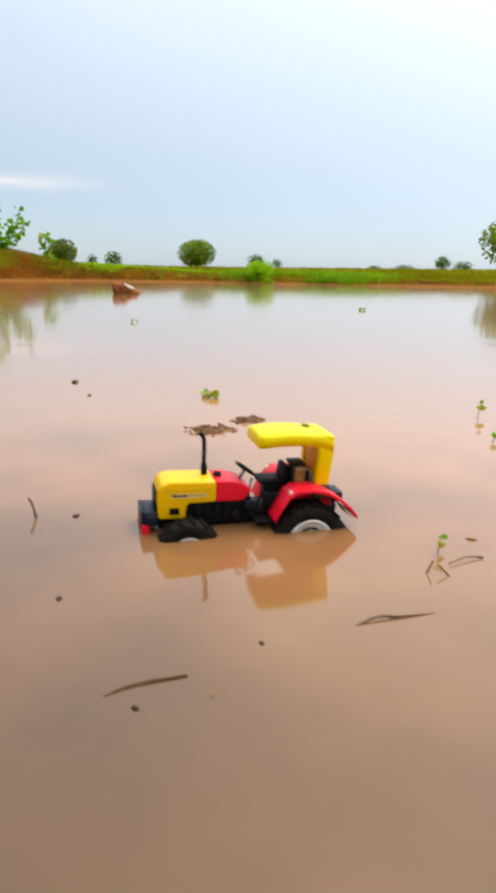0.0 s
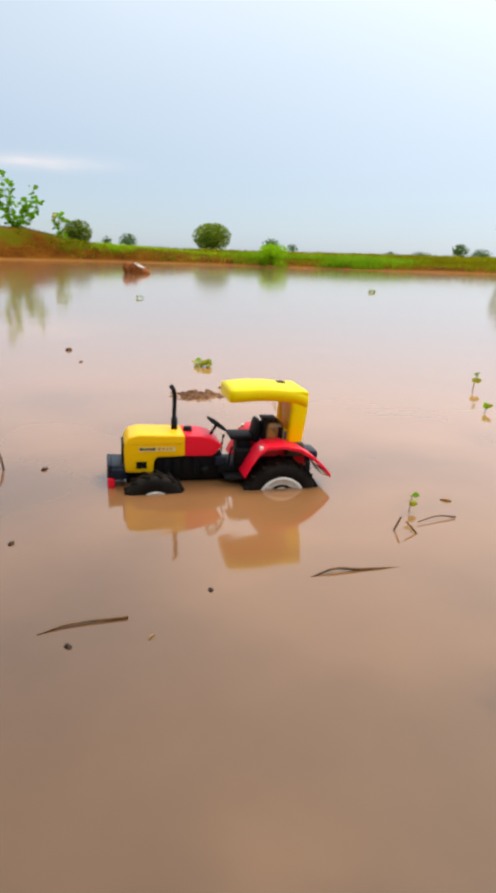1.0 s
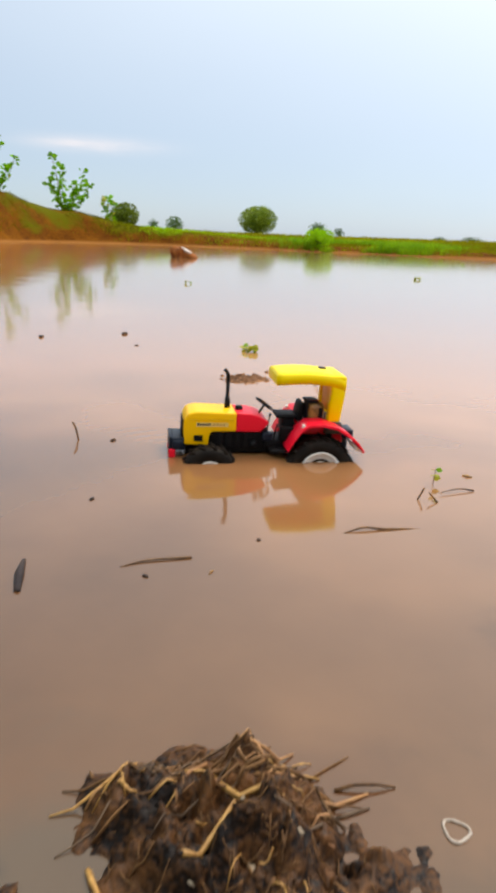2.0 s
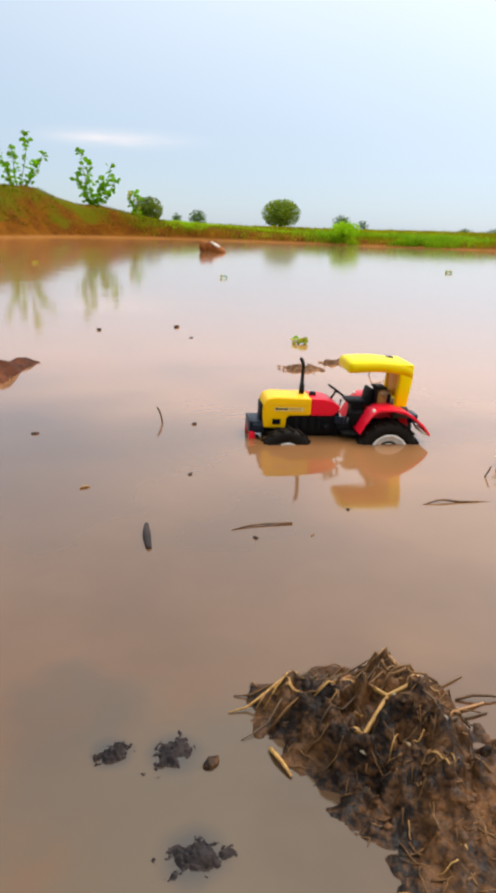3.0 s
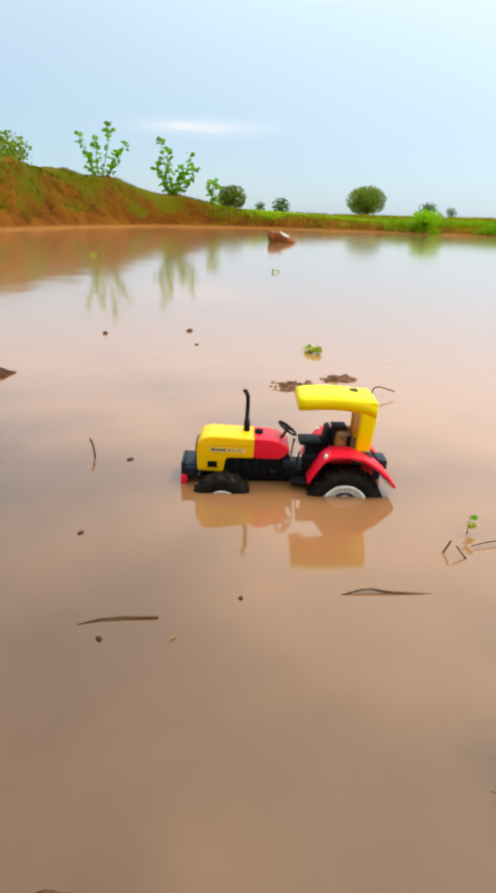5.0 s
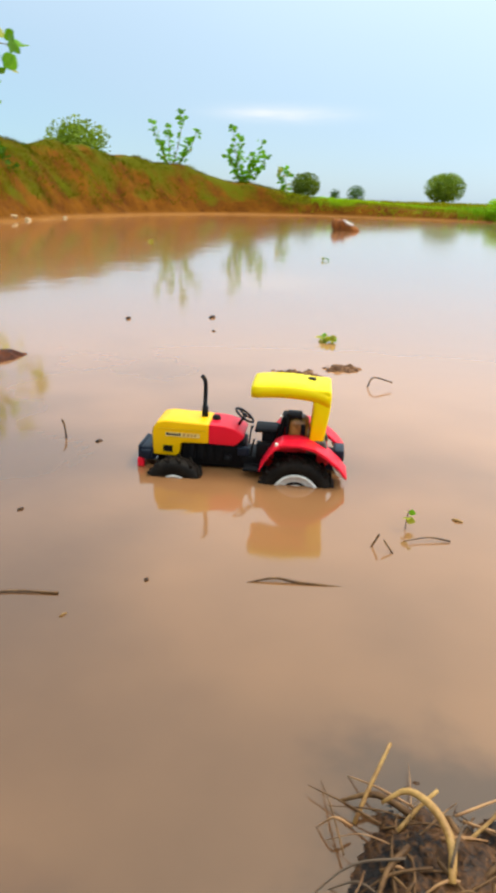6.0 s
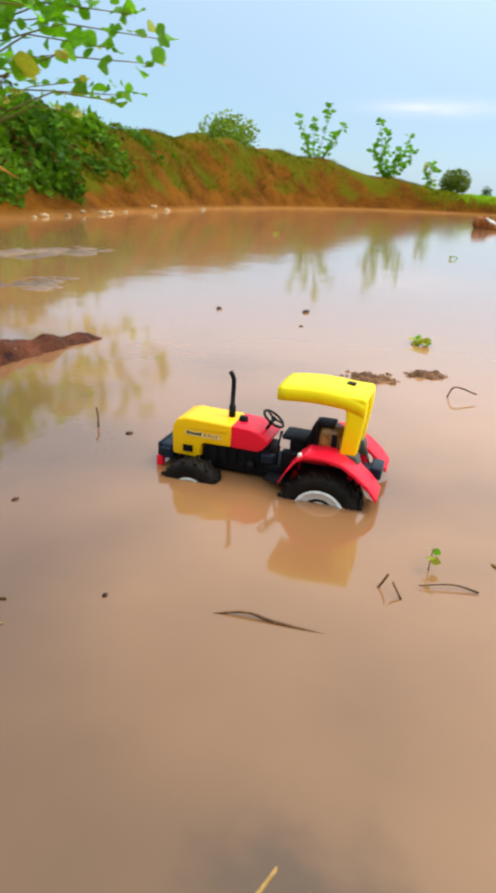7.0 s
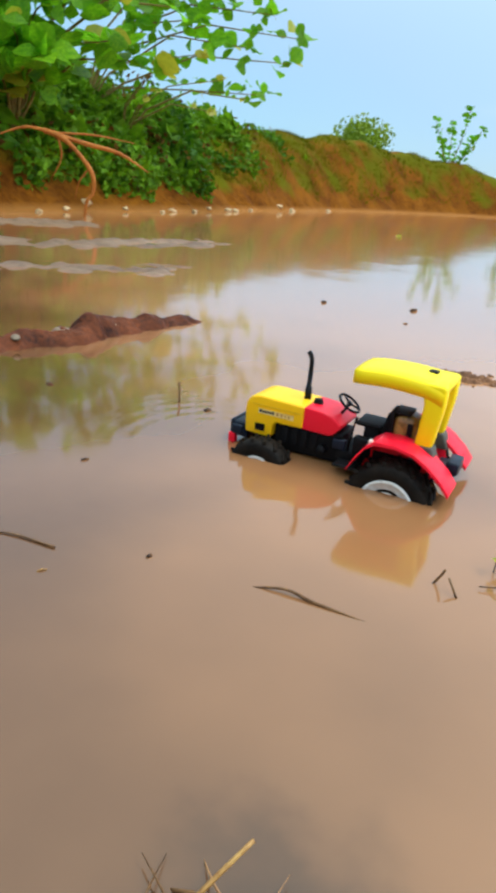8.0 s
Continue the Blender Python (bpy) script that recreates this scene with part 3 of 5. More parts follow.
def fender(parent, y0, y1, name="fender"):
    """A bent mudguard over a rear wheel: steep front, flat top, long tail."""
    line = [(0.020, 0.022), (0.026, 0.034), (0.033, 0.044), (0.040, 0.049), (0.056, 0.050), (0.070, 0.047), (0.082, 0.040), (0.093, 0.031), (0.1005, 0.022)]
    t = 0.0022
    outline = line + [(x - 0.0005, z - t - (0.001 if i else 0)) for i, (x, z) in reversed(list(enumerate(line)))]
    top = slab(outline, y0, y1, 0.0007, 2)
    # the upright skirt at the inner side
    inner = y1 if y1 > y0 else y0
    skirt = slab([(0.024, 0.016), (0.034, 0.043), (0.042, 0.047), (0.056, 0.048), (0.070, 0.045), (0.080, 0.039), (0.084, 0.024), (0.074, 0.014), (0.036, 0.010)],
                 inner - 0.001 if y0 < 0 else y0 - 0.001, inner + 0.001 if y0 < 0 else y0 + 0.001, 0.0004, 1)
    return part(name, merge(top, skirt), RED, parent)


def build_tractor():
    """Local axes: x to the rear, y to its right side, z up from the water."""
    root = tagged(new("toy_tractor"), "yellow and red plastic toy tractor with canopy, wading in muddy water", "toy tractor")
    # hood: rounded cowl with a stepped lower edge
    hood = part("hood", slab([(-0.0845, 0.019), (-0.0856, 0.038), (-0.0850, 0.046), (-0.081, 0.0522), (-0.073, 0.0545), (-0.031, 0.0535),
                              (-0.031, 0.0335), (-0.056, 0.0330), (-0.0585, 0.030), (-0.0595, 0.0185)], -0.0200, 0.0200, 0.0045, 4), YELLOW, root, "glossy yellow hood")
    part("grille", box(-0.0868, -0.0850, -0.014, 0.014, 0.024, 0.044, 0.0006), BLACK, hood)
    for sgn in (-1, 1):
        part("vent", box(-0.0745, -0.0655, sgn * 0.0199, sgn * 0.0207, 0.0235, 0.0295, 0.0003), BLACK, hood, "black side vent")
        part("crease", box(-0.079, -0.034, sgn * 0.01995, sgn * 0.02035, 0.0462, 0.0467, 0.0001, 1), YELLOW_DIRTY, hood)
        plate = part("sticker", box(-0.0725, -0.0395, sgn * 0.0199, sgn * 0.0203, 0.0390, 0.0432, 0.0002, 1), CREAM, hood, "pale yellow side sticker with print")
        x = -0.0715
        for wdt, hgt, ink in [(0.0024, 0.0026, INK), (0.0016, 0.002, INK), (0.0018, 0.002, INK), (0.0016, 0.002, INK), (0.002, 0.002, INK), (0.0018, 0.0026, INK),
                              (0.0022, 0.0024, ORANGE_INK), (0.0018, 0.0024, ORANGE_INK), (0.0016, 0.002, ORANGE_INK), (0.0014, 0.002, ORANGE_INK)]:
            if ink is ORANGE_INK and x < -0.056:
                x = -0.0555
            part("print_bar", box(x, x + wdt, sgn * 0.0202, sgn * 0.0206, 0.0400, 0.0400 + hgt, 0, 1), ink, plate)
            x += wdt + (0.0005 if ink is INK else 0.0018)
    # red tank cowl with a pointed rear
    tank = part("tank_cowl", slab([(-0.031, 0.0335), (-0.031, 0.0533), (-0.016, 0.0526), (-0.006, 0.0500), (0.0025, 0.0446), (0.0028, 0.0424), (-0.002, 0.0365), (-0.0065, 0.0335)],
                                  -0.0195, 0.0195, 0.0045, 4), RED, root, "glossy red tank cowl")
    part("filler_cap", merge(tube([(-0.0265, 0, 0.0520), (-0.0265, 0, 0.0550)], 0.0042, 16), tube([(-0.0265, 0, 0.0550), (-0.0265, 0, 0.0567)], 0.0036, 16)), BLACK, tank)
    # exhaust
    ex = part("exhaust", tube([(-0.0385, 0.004, 0.051), (-0.0385, 0.004, 0.0640), (-0.0387, 0.004, 0.0642), (-0.0385, 0.004, 0.083), (-0.0388, 0.004, 0.0880), (-0.0402, 0.004, 0.0918), (-0.0425, 0.004, 0.0943)],
                              [0.0032, 0.0030, 0.0021, 0.0020, 0.0020, 0.0020, 0.0021], 12), BLACK, root, "black bent exhaust pipe")
    # steering
    column = part("steering_column", tube([(-0.006, 0, 0.047), (0.0005, 0, 0.0580)], 0.0013, 10), BLACK, root)
    ring = bmesh.new()
    rings = []
    tilt = Matrix.Translation((0.0008, 0, 0.0592)) @ Matrix.Rotation(radians(34), 4, "Y")
    for k in range(32):
        a = 2 * math.pi * k / 32
        rings.append([ring.verts.new(tilt @ Vector(((0.0102 + 0.0011 * math.cos(b)) * math.cos(a), (0.0102 + 0.0011 * math.cos(b)) * math.sin(a), 0.0011 * math.sin(b))))
                      for b in (2 * math.pi * j / 8 for j in range(8))])
    for k in range(32):
        for j in range(8):
            ring.faces.new((rings[k][j], rings[(k + 1) % 32][j], rings[(k + 1) % 32][(j + 1) % 8], rings[k][(j + 1) % 8]))
    for a in (0.5, 2.6, 4.7):
        ring = merge(ring, tube([tilt @ Vector((0, 0, 0)), tilt @ Vector((0.0102 * math.cos(a), 0.0102 * math.sin(a), 0))], 0.0009, 6))
    ring = merge(ring, tube([tilt @ Vector((0, 0, -0.001)), tilt @ Vector((0, 0, 0.0012))], 0.0024, 12))
    part("steering_wheel", ring, BLACK, column)
    # chassis and engine
    chassis = part("chassis", merge(box(-0.083, 0.070, -0.0085, 0.0085, 0.004, 0.022, 0.0015), box(-0.058, 0.004, -0.0150, 0.0150, 0.010, 0.036, 0.0020),
                                    box(0.000, 0.022, -0.0185, 0.0185, 0.016, 0.024, 0.0012), box(0.030, 0.074, -0.0200, 0.0200, 0.006, 0.034, 0.003)), BLACK, root, "black plastic chassis and engine")
    for x in (-0.050, -0.041, -0.032, -0.023):
        part("cylinder_rib", box(x, x + 0.0055, -0.0172, -0.0150, 0.016, 0.031, 0.0008), BLACK, chassis)
    part("oil_filter", tube([(-0.012, -0.015, 0.020), (-0.012, -0.0215, 0.020)], 0.004, 14), BLACK, chassis)
    part("battery_box", box(-0.003, 0.008, -0.0195, -0.0130, 0.024, 0.0325, 0.001), NAVY, chassis, "dark bluish box")
    part("side_step", box(0.004, 0.024, -0.034, -0.0185, 0.0150, 0.0175, 0.0008), BLACK, chassis)
    part("lever", tube([(0.010, -0.016, 0.024), (0.011, -0.0175, 0.034), (0.0125, -0.0180, 0.0420)], 0.0009, 8), BLACK, chassis)
    part("gear_stick", tube([(0.006, 0.002, 0.030), (0.0075, 0.002, 0.044), (0.0085, 0.002, 0.048)], [0.0008, 0.0008, 0.0015], 8), BLACK, chassis)
    # front axle and bumper
    part("front_axle", merge(box(-0.063, -0.055, -0.030, 0.030, -0.006, 0.004, 0.001), box(-0.066, -0.052, -0.010, 0.010, -0.004, 0.010, 0.001)), BLACK, root)
    bumper = part("front_weight", merge(box(-0.0975, -0.083, -0.0190, 0.0190, 0.012, 0.026, 0.0022), box(-0.1000, -0.0965, -0.0185, 0.0185, 0.011, 0.0265, 0.0014),
                                        box(-0.0965, -0.086, -0.0225, -0.0165, 0.015, 0.0235, 0.0012), box(-0.0965, -0.086, 0.0165, 0.0225, 0.015, 0.0235, 0.0012)), NAVY, root, "dark glossy front weight block")
    for sgn in (-1, 1):
        part("bumper_light", box(-0.1000, -0.0935, sgn * 0.0180 - 0.0032, sgn * 0.0180 + 0.0032, 0.004, 0.0145, 0.0010), RED, bumper, "red corner piece")
    # seat and the mud-caked box behind it
    seat = part("seat", merge(box(0.0120, 0.0345, -0.0130, 0.0130, 0.0465, 0.0505, 0.0018), box(0.0190, 0.0325, -0.0100, 0.0100, 0.030, 0.0470, 0.0015)), BLACK, root, "black moulded seat")
    back = slab([(0.0335, 0.044), (0.0375, 0.0625), (0.0400, 0.0640), (0.0425, 0.0625), (0.0395, 0.044)], -0.0125, 0.0125, 0.0012, 2)
    part("backrest", back, BLACK, seat)
    part("side_console", box(0.0150, 0.0300, -0.0225, -0.0140, 0.024, 0.0400, 0.0016), BLACK, root)
    tool = part("amber_box", merge(box(0.0432, 0.0632, -0.0185, 0.0060, 0.0370, 0.0650, 0.0068, 4), box(0.0420, 0.0620, -0.016, 0.0160, 0.034, 0.0440, 0.002)), MUDDY, root, "mud-caked amber box behind the seat")
    part("bracket", merge(box(0.0415, 0.0442, -0.0190, -0.0060, 0.0440, 0.0690, 0.0010), box(0.0420, 0.0560, -0.0170, 0.0025, 0.0645, 0.0675, 0.0012)), BLACK, tool, "black bracket over the box")
    part("catch", box(0.0555, 0.0600, -0.0196, -0.0170, 0.0470, 0.0600, 0.0008), BLACK, tool)
    # canopy: roof, two legs, grey feet
    roof = bmesh.new()
    grid = []
    for i in range(13):
        u = i / 12
        x = 0.0085 + u * 0.0715
        z = 0.0955 + 0.0022 * math.sin(math.pi * min(u * 1.15, 1.0)) - 0.004 * max(0, u - 0.86) / 0.14
        half = 0.0265 - 0.003 * (1 - min(u / 0.12, 1.0)) ** 2
        row = []
        for s, dz in ((-1.0, -0.0112), (-1.0, -0.0014), (-0.93, 0.0), (-0.5, 0.0007), (0.0, 0.001), (0.5, 0.0007), (0.93, 0.0), (1.0, -0.0014), (1.0, -0.0112)):
            row.append((x, s * half, z + dz))
        grid.append(row)
    upper = [[roof.verts.new(p) for p in row] for row in grid]
    lower = [[roof.verts.new((p[0], p[1] * 0.93, min(p[2], grid[i][0][2] + 0.0084) if 0 < j < 8 else p[2])) for j, p in enumerate(row)] for i, row in enumerate(grid)]
    for i in range(12):
        for j in range(8):
            roof.faces.new((upper[i][j], upper[i + 1][j], upper[i + 1][j + 1], upper[i][j + 1]))
            roof.faces.new((lower[i][j], lower[i][j + 1], lower[i + 1][j + 1], lower[i + 1][j]))
        for j in (0, 8):
            roof.faces.new((upper[i][j], lower[i][j], lower[i + 1][j], upper[i + 1][j]))
    for i in (0, 12):
        for j in range(8):
            roof.faces.new((upper[i][j], upper[i][j + 1], lower[i][j + 1], lower[i][j]))
    bmesh.ops.recalc_face_normals(roof, faces=roof.faces)
    front_lip = box(0.0077, 0.0107, -0.0235, 0.0235, 0.0838, 0.0950, 0.0014, 3)
    rear_wall = slab([(0.0615, 0.0890), (0.0800, 0.0890), (0.0815, 0.0930), (0.0795, 0.0958), (0.0640, 0.0962)], -0.0262, 0.0262, 0.0025, 3)
    canopy = part("canopy", merge(roof, front_lip, rear_wall), LEMON, root, "bright yellow moulded canopy roof")
    part("roof_hole", merge(box(0.0585, 0.0665, 0.004, 0.013, 0.0960, 0.0985, 0.0012)), BLACK, canopy, "dark slot in the roof")
    for sgn in (-1, 1):
        y0, y1 = (sgn * 0.0145, sgn * 0.0262)
        lo, hi = min(y0, y1), max(y0, y1)
        part("canopy_leg", slab([(0.0640, 0.0460), (0.0660, 0.0780), (0.0630, 0.0905), (0.0815, 0.0925), (0.0812, 0.0780), (0.0775, 0.0460)], lo, hi, 0.0028, 3), LEMON, canopy)
        part("canopy_foot", slab([(0.0620, 0.0340), (0.0645, 0.0475), (0.0785, 0.0475), (0.0835, 0.0340)], lo - 0.001, hi + 0.001, 0.0015, 2), GREY, canopy, "grey plastic foot")
    part("rear_panel", box(0.0665, 0.0695, -0.0145, 0.0145, 0.055, 0.0900, 0.001), YELLOW_DIRTY, canopy, "muddy yellow rear panel")
    # mudguards, tail lights, hitch
    near = fender(root, -0.0470, -0.0185)
    far = fender(root, 0.0185, 0.0470)
    for guard, sgn in ((near, -1), (far, 1)):
        part("tail_light", slab([(0.0865, 0.0300), (0.0985, 0.0215), (0.1000, 0.0185), (0.0920, 0.0215)], sgn * 0.033 - 0.011, sgn * 0.033 + 0.011, 0.0006, 2), WHITE, guard, "white tail strip")
        part("marker", box(0.0335, 0.0365, sgn * 0.041 - 0.002, sgn * 0.041 + 0.002, 0.0440, 0.0480, 0.0006), WHITE, guard, "small white marker lamp")
    part("hitch", merge(box(0.070, 0.0940, -0.0075, 0.0075, 0.012, 0.022, 0.0015), box(0.0885, 0.0985, -0.0120, 0.0120, 0.0240, 0.0345, 0.0015), box(0.080, 0.0900, -0.0100, 0.0100, 0.0200, 0.0300, 0.0015)), NAVY, root, "dark tow hitch block")
    part("rear_axle", tube([(0.055, -0.036, -0.002), (0.055, 0.036, -0.002)], 0.005, 14), BLACK, root)
    for sgn in (-1, 1):
        wheel(root, 0.055, sgn * 0.0225, sgn * 0.0465, -0.002, 0.0362, 0.0215, 18, sgn)
        wheel(root, -0.059, sgn * 0.0240, sgn * 0.0440, -0.0065, 0.0297, 0.0150, 16, sgn)
    root.matrix_basis = pose(0, 0, -0.008, 0, 1.2, 14)
    return root


build_tractor()


# ---- foliage ----
def foliage_points(rng, count, blobs):
    """Places inside a few overlapping ellipsoids, thicker towards their skins."""
    out = []
    total = sum(b[3] * b[4] for b in blobs)
    for cx, cy, cz, rx, rz in blobs:
        for _ in range(int(count * rx * rz / total)):
            v = Vector((rng.gauss(0, 1), rng.gauss(0, 1), rng.gauss(0, 1))).normalized() * (rng.random() ** 0.35)
            out.append((cx + v.x * rx, cy + v.y * rx, cz + v.z * rz))
    return out


def leaf_cards(rng, points, size):
    """Small folded leaves at the points: four corners and a fold each."""
    verts, faces = [], []
    for p in points:
        q = Euler((rng.uniform(0, 6.28), rng.uniform(0, 6.28), rng.uniform(0, 6.28))).to_matrix()
        s = size * rng.uniform(0.6, 1.3)
        base = len(verts)
        for c in ((0, -0.5, 0), (0.3, 0, 0.1), (0, 0.5, 0), (-0.3, 0, 0.1)):
            v = q @ (Vector(c) * s)
            verts.append((p[0] + v.x, p[1] + v.y, p[2] + v.z))
        faces.append((base, base + 1, base + 2))
        faces.append((base, base + 2, base + 3))
    return verts, faces


def from_camera(az, dist):
    """A place at that bearing (degrees left of +y) and distance from where the camera starts out."""
    return -math.sin(radians(az)) * dist + 0.05, math.cos(radians(az)) * dist - 0.6


def tree(name, az, dist, height, width, seed, mat, label, count=900, leaf=0.05, lobes=7, trunk=0.28, category="tree", group="", squat=0.5):
    rng = random.Random(seed)
    x, y = from_camera(az, dist)
    z = ground_height(x, y)
    root = tagged(new(name), label, category, group)
    root.location = (x, y, z - 0.10 * height)
    t = trunk * height
    limbs = [tube([(0, 0, 0), (0.02 * width, 0, t * 0.6), (0, 0.02 * width, t * 1.3)], [0.035 * width, 0.028 * width, 0.02 * width], 8)]
    blobs = []
    for k in range(lobes):
        a = 2 * math.pi * k / lobes + rng.uniform(-0.4, 0.4)
        rad = width * rng.uniform(0.10, 0.30) if k else 0
        cz = t + (height - t) * rng.uniform(0.32, 0.68)
        cx, cy = rad * math.cos(a), rad * math.sin(a)
        blobs.append((cx, cy, cz, width * rng.uniform(0.18, 0.29), (height - t) * rng.uniform(0.24, 0.34)))
        limbs.append(tube([(0, 0, t * 0.8), (cx * 0.5, cy * 0.5, t + (cz - t) * 0.5), (cx, cy, cz)], [0.018 * width, 0.012 * width, 0.005 * width], 6))
    blobs.append((0, 0, t + (height - t) * 0.52, width * 0.44, (height - t) * 0.48))
    blobs.append((0, 0, t + (height - t) * 0.52, width * 0.46, (height - t) * 0.48))
    part("trunk", merge(*limbs), BARK, root)
    verts, faces = leaf_cards(rng, foliage_points(rng, count, blobs), leaf * height)
    crown = new("crown", mesh_of("crown", verts, faces, mat))
    crown.parent = root
    return root


tree("tree", 4.5, 60, 2.75, 3.8, 11, OLIVE, "round dense olive-green tree on the far field", 6500, 0.06, 8, 0.12)
tree("tree", 15.3, 45, 2.0, 2.1, 12, OLIVE, "small rounded green tree beyond the far shore", 1800, 0.09, 6, 0.2)
tree("bush", 11.3, 60, 1.6, 1.8, 13, LEAF_DARK, "dark green bush on the far field", 700, 0.1, 5, 0.1, "bush")
tree("bush", 13.0, 60, 1.3, 1.0, 23, LEAF_DARK, "small dark bush on the far field", 300, 0.12, 4, 0.1, "bush")
tree("bush", -0.4, 40, 1.0, 1.3, 14, LEAF_DARK, "dark green bush behind bright reeds", 600, 0.1, 5, 0.1, "bush")
tree("bush", -2.2, 46, 0.8, 0.8, 24, LEAF_DARK, "dark green bush behind bright reeds", 300, 0.12, 4, 0.1, "bush")
tree("bush", -0.6, 12.4, 0.36, 0.62, 25, REED, "bright green leafy bush at the far shore", 1100, 0.13, 6, 0.05, "bush")
tree("tree", -15.6, 80, 1.9, 2.2, 15, LEAF_DARK, "dark distant tree on the horizon", 700, 0.1, 6, 0.15)
tree("bush", -17.2, 80, 1.35, 2.6, 16, LEAF_DARK, "low dark hedge on the horizon", 700, 0.12, 6, 0.1, "bush")
tree("bush", -12.6, 90, 1.0, 3.2, 17, LEAF_DARK, "low dark hedge on the horizon", 600, 0.14, 6, 0.1, "bush")
tree("bush", -10.2, 90, 0.9, 2.2, 18, LEAF_DARK, "low dark hedge on the horizon", 500, 0.14, 6, 0.1, "bush")
tree("tree", -21.3, 26, 2.3, 3.2, 19, OLIVE, "green tree at the edge of the pond field", 3600, 0.06, 8, 0.1)
tree("tree", 33.4, 40, 4.2, 3.9, 20, OLIVE, "broad olive-green tree rising behind the bank", 2600, 0.06, 8, 0.15)

LEAF_MESHES = []
for seed, (wd, fold) in enumerate([(0.42, 0.10), (0.48, 0.16), (0.36, 0.05)]):
    vs, fs = [], []
    prof = [(0.0, 0.05), (0.18, 0.6), (0.42, 1.0), (0.68, 0.85), (0.88, 0.4), (1.0, 0.0)]
    for u, w in prof:
        droop = -0.25 * u * u
        for s in (-1, 0, 1):
            vs.append((s * w * wd, u, droop + (fold * w if s else 0)))
    for i in range(len(prof) - 1):
        for j in range(2):
            fs.append((i * 3 + j, i * 3 + j + 1, i * 3 + j + 4, i * 3 + j + 3))
    LEAF_MESHES.append((mesh_of("leaf", vs, fs, LEAF, True), mesh_of("leaf", vs, fs, LEAF_YELLOW, True)))


def add_leaf(parent, rng, p, size, out, yellow=0.04):
    pair = LEAF_MESHES[rng.randrange(3)]
    ob = new("leaf", pair[1] if rng.random() < yellow else pair[0])
    ob.parent = parent
    way = Vector((out[0] + rng.uniform(-0.9, 0.9), out[1] + rng.uniform(-0.9, 0.9), out[2] * rng.uniform(-0.6, 1.6) + rng.uniform(-0.3, 0.5))).normalized()
    q = way.to_track_quat("Y", "Z") @ Euler((0, rng.uniform(-1.7, 1.7), 0)).to_quaternion()
    ob.matrix_basis = Matrix.LocRotScale(Vector(p), q, Vector((size, size, size)) * rng.uniform(0.7, 1.25))
    return ob


def sapling(name, place, stems, leaf, seed, label, per=9, first=0.25, yellow=0.03):
    """Thin stems from one foot, each a line of points, with broad leaves along them."""
    rng = random.Random(seed)
    root = tagged(new(name), label, "shrub")
    root.location = place
    for line, radius in stems:
        pts = [Vector(p) for p in line]
        fine = []
        for a, b in zip(pts, pts[1:]):
            for k in range(4):
                fine.append(a.lerp(b, k / 4) + Vector((rng.uniform(-1, 1), rng.uniform(-1, 1), 0)) * radius * 0.8)
        fine.append(pts[-1])
        n = len(fine)
        stem = part("stem", tube(fine, [radius * (1 - 0.75 * i / n) for i in range(n)], 6), STEM, root)
        for k in range(per):
            u = first + (1 - first) * (k + rng.random() * 0.8) / per
            i = min(int(u * (n - 1)), n - 2)
            p = fine[i].lerp(fine[i + 1], u * (n - 1) - i)
            a = rng.uniform(0, 6.28)
            for s in range(2 if rng.random() < 0.6 else 1):
                b = a + s * math.pi
                q = p + Vector((rng.uniform(-1, 1), rng.uniform(-1, 1), rng.uniform(-0.8, 1))) * leaf * 0.55
                add_leaf(stem, rng, q, leaf, (math.cos(b), math.sin(b), 0.45), yellow)
        for k in range(4):
            add_leaf(stem, rng, fine[-1] + Vector((rng.uniform(-1, 1), rng.uniform(-1, 1), rng.uniform(-1, 1))) * leaf * 0.25, leaf, (rng.uniform(-1, 1), rng.uniform(-1, 1), 0.2), yellow)
    return root


def ray_place(az, el, dist, eye=(0.24, -0.53, 0.25)):
    a, b = radians(az), radians(el)
    return Vector((eye[0] - math.sin(a) * dist, eye[1] + math.cos(a) * dist, eye[2] + math.tan(b) * dist))


def plant_by_bearing(name, foot, tips, leaf, seed, label, per, first=0.25, radius=0.012, eye=(0.24, -0.53, 0.25), yellow=0.03, fan=False):
    """A shrub whose foot and stem tips are given as bearing, elevation and distance."""
    f = ray_place(*foot, eye)
    f.z = ground_height(f.x, f.y) - 0.03
    rng = random.Random(seed + 50)
    stems = []
    for tip in tips:
        p = ray_place(*tip, eye) - f
        mid1 = Vector((p.x * 0.16, p.y * 0.16, p.z * 0.50)) + Vector((rng.uniform(-1, 1), rng.uniform(-1, 1), rng.uniform(-0.5, 1.5))) * 0.06 * p.length
        mid2 = Vector((p.x * 0.55, p.y * 0.55, p.z * 0.88)) + Vector((rng.uniform(-1, 1), rng.uniform(-1, 1), rng.uniform(-0.5, 1.5))) * 0.06 * p.length
        if fan:
            mid1 = Vector((p.x * 0.42, p.y * 0.42, p.z * 0.34)) + Vector((rng.uniform(-1, 1), rng.uniform(-1, 1), 0)) * 0.03 * p.length
            mid2 = Vector((p.x * 0.78, p.y * 0.78, p.z * 0.68)) + Vector((rng.uniform(-1, 1), rng.uniform(-1, 1), 0)) * 0.03 * p.length
        stems.append(([(0, 0, 0), mid1, mid2, p], radius * rng.uniform(0.8, 1.2)))
    return sapling(name, f, stems, leaf, seed, label, per, first, yellow)


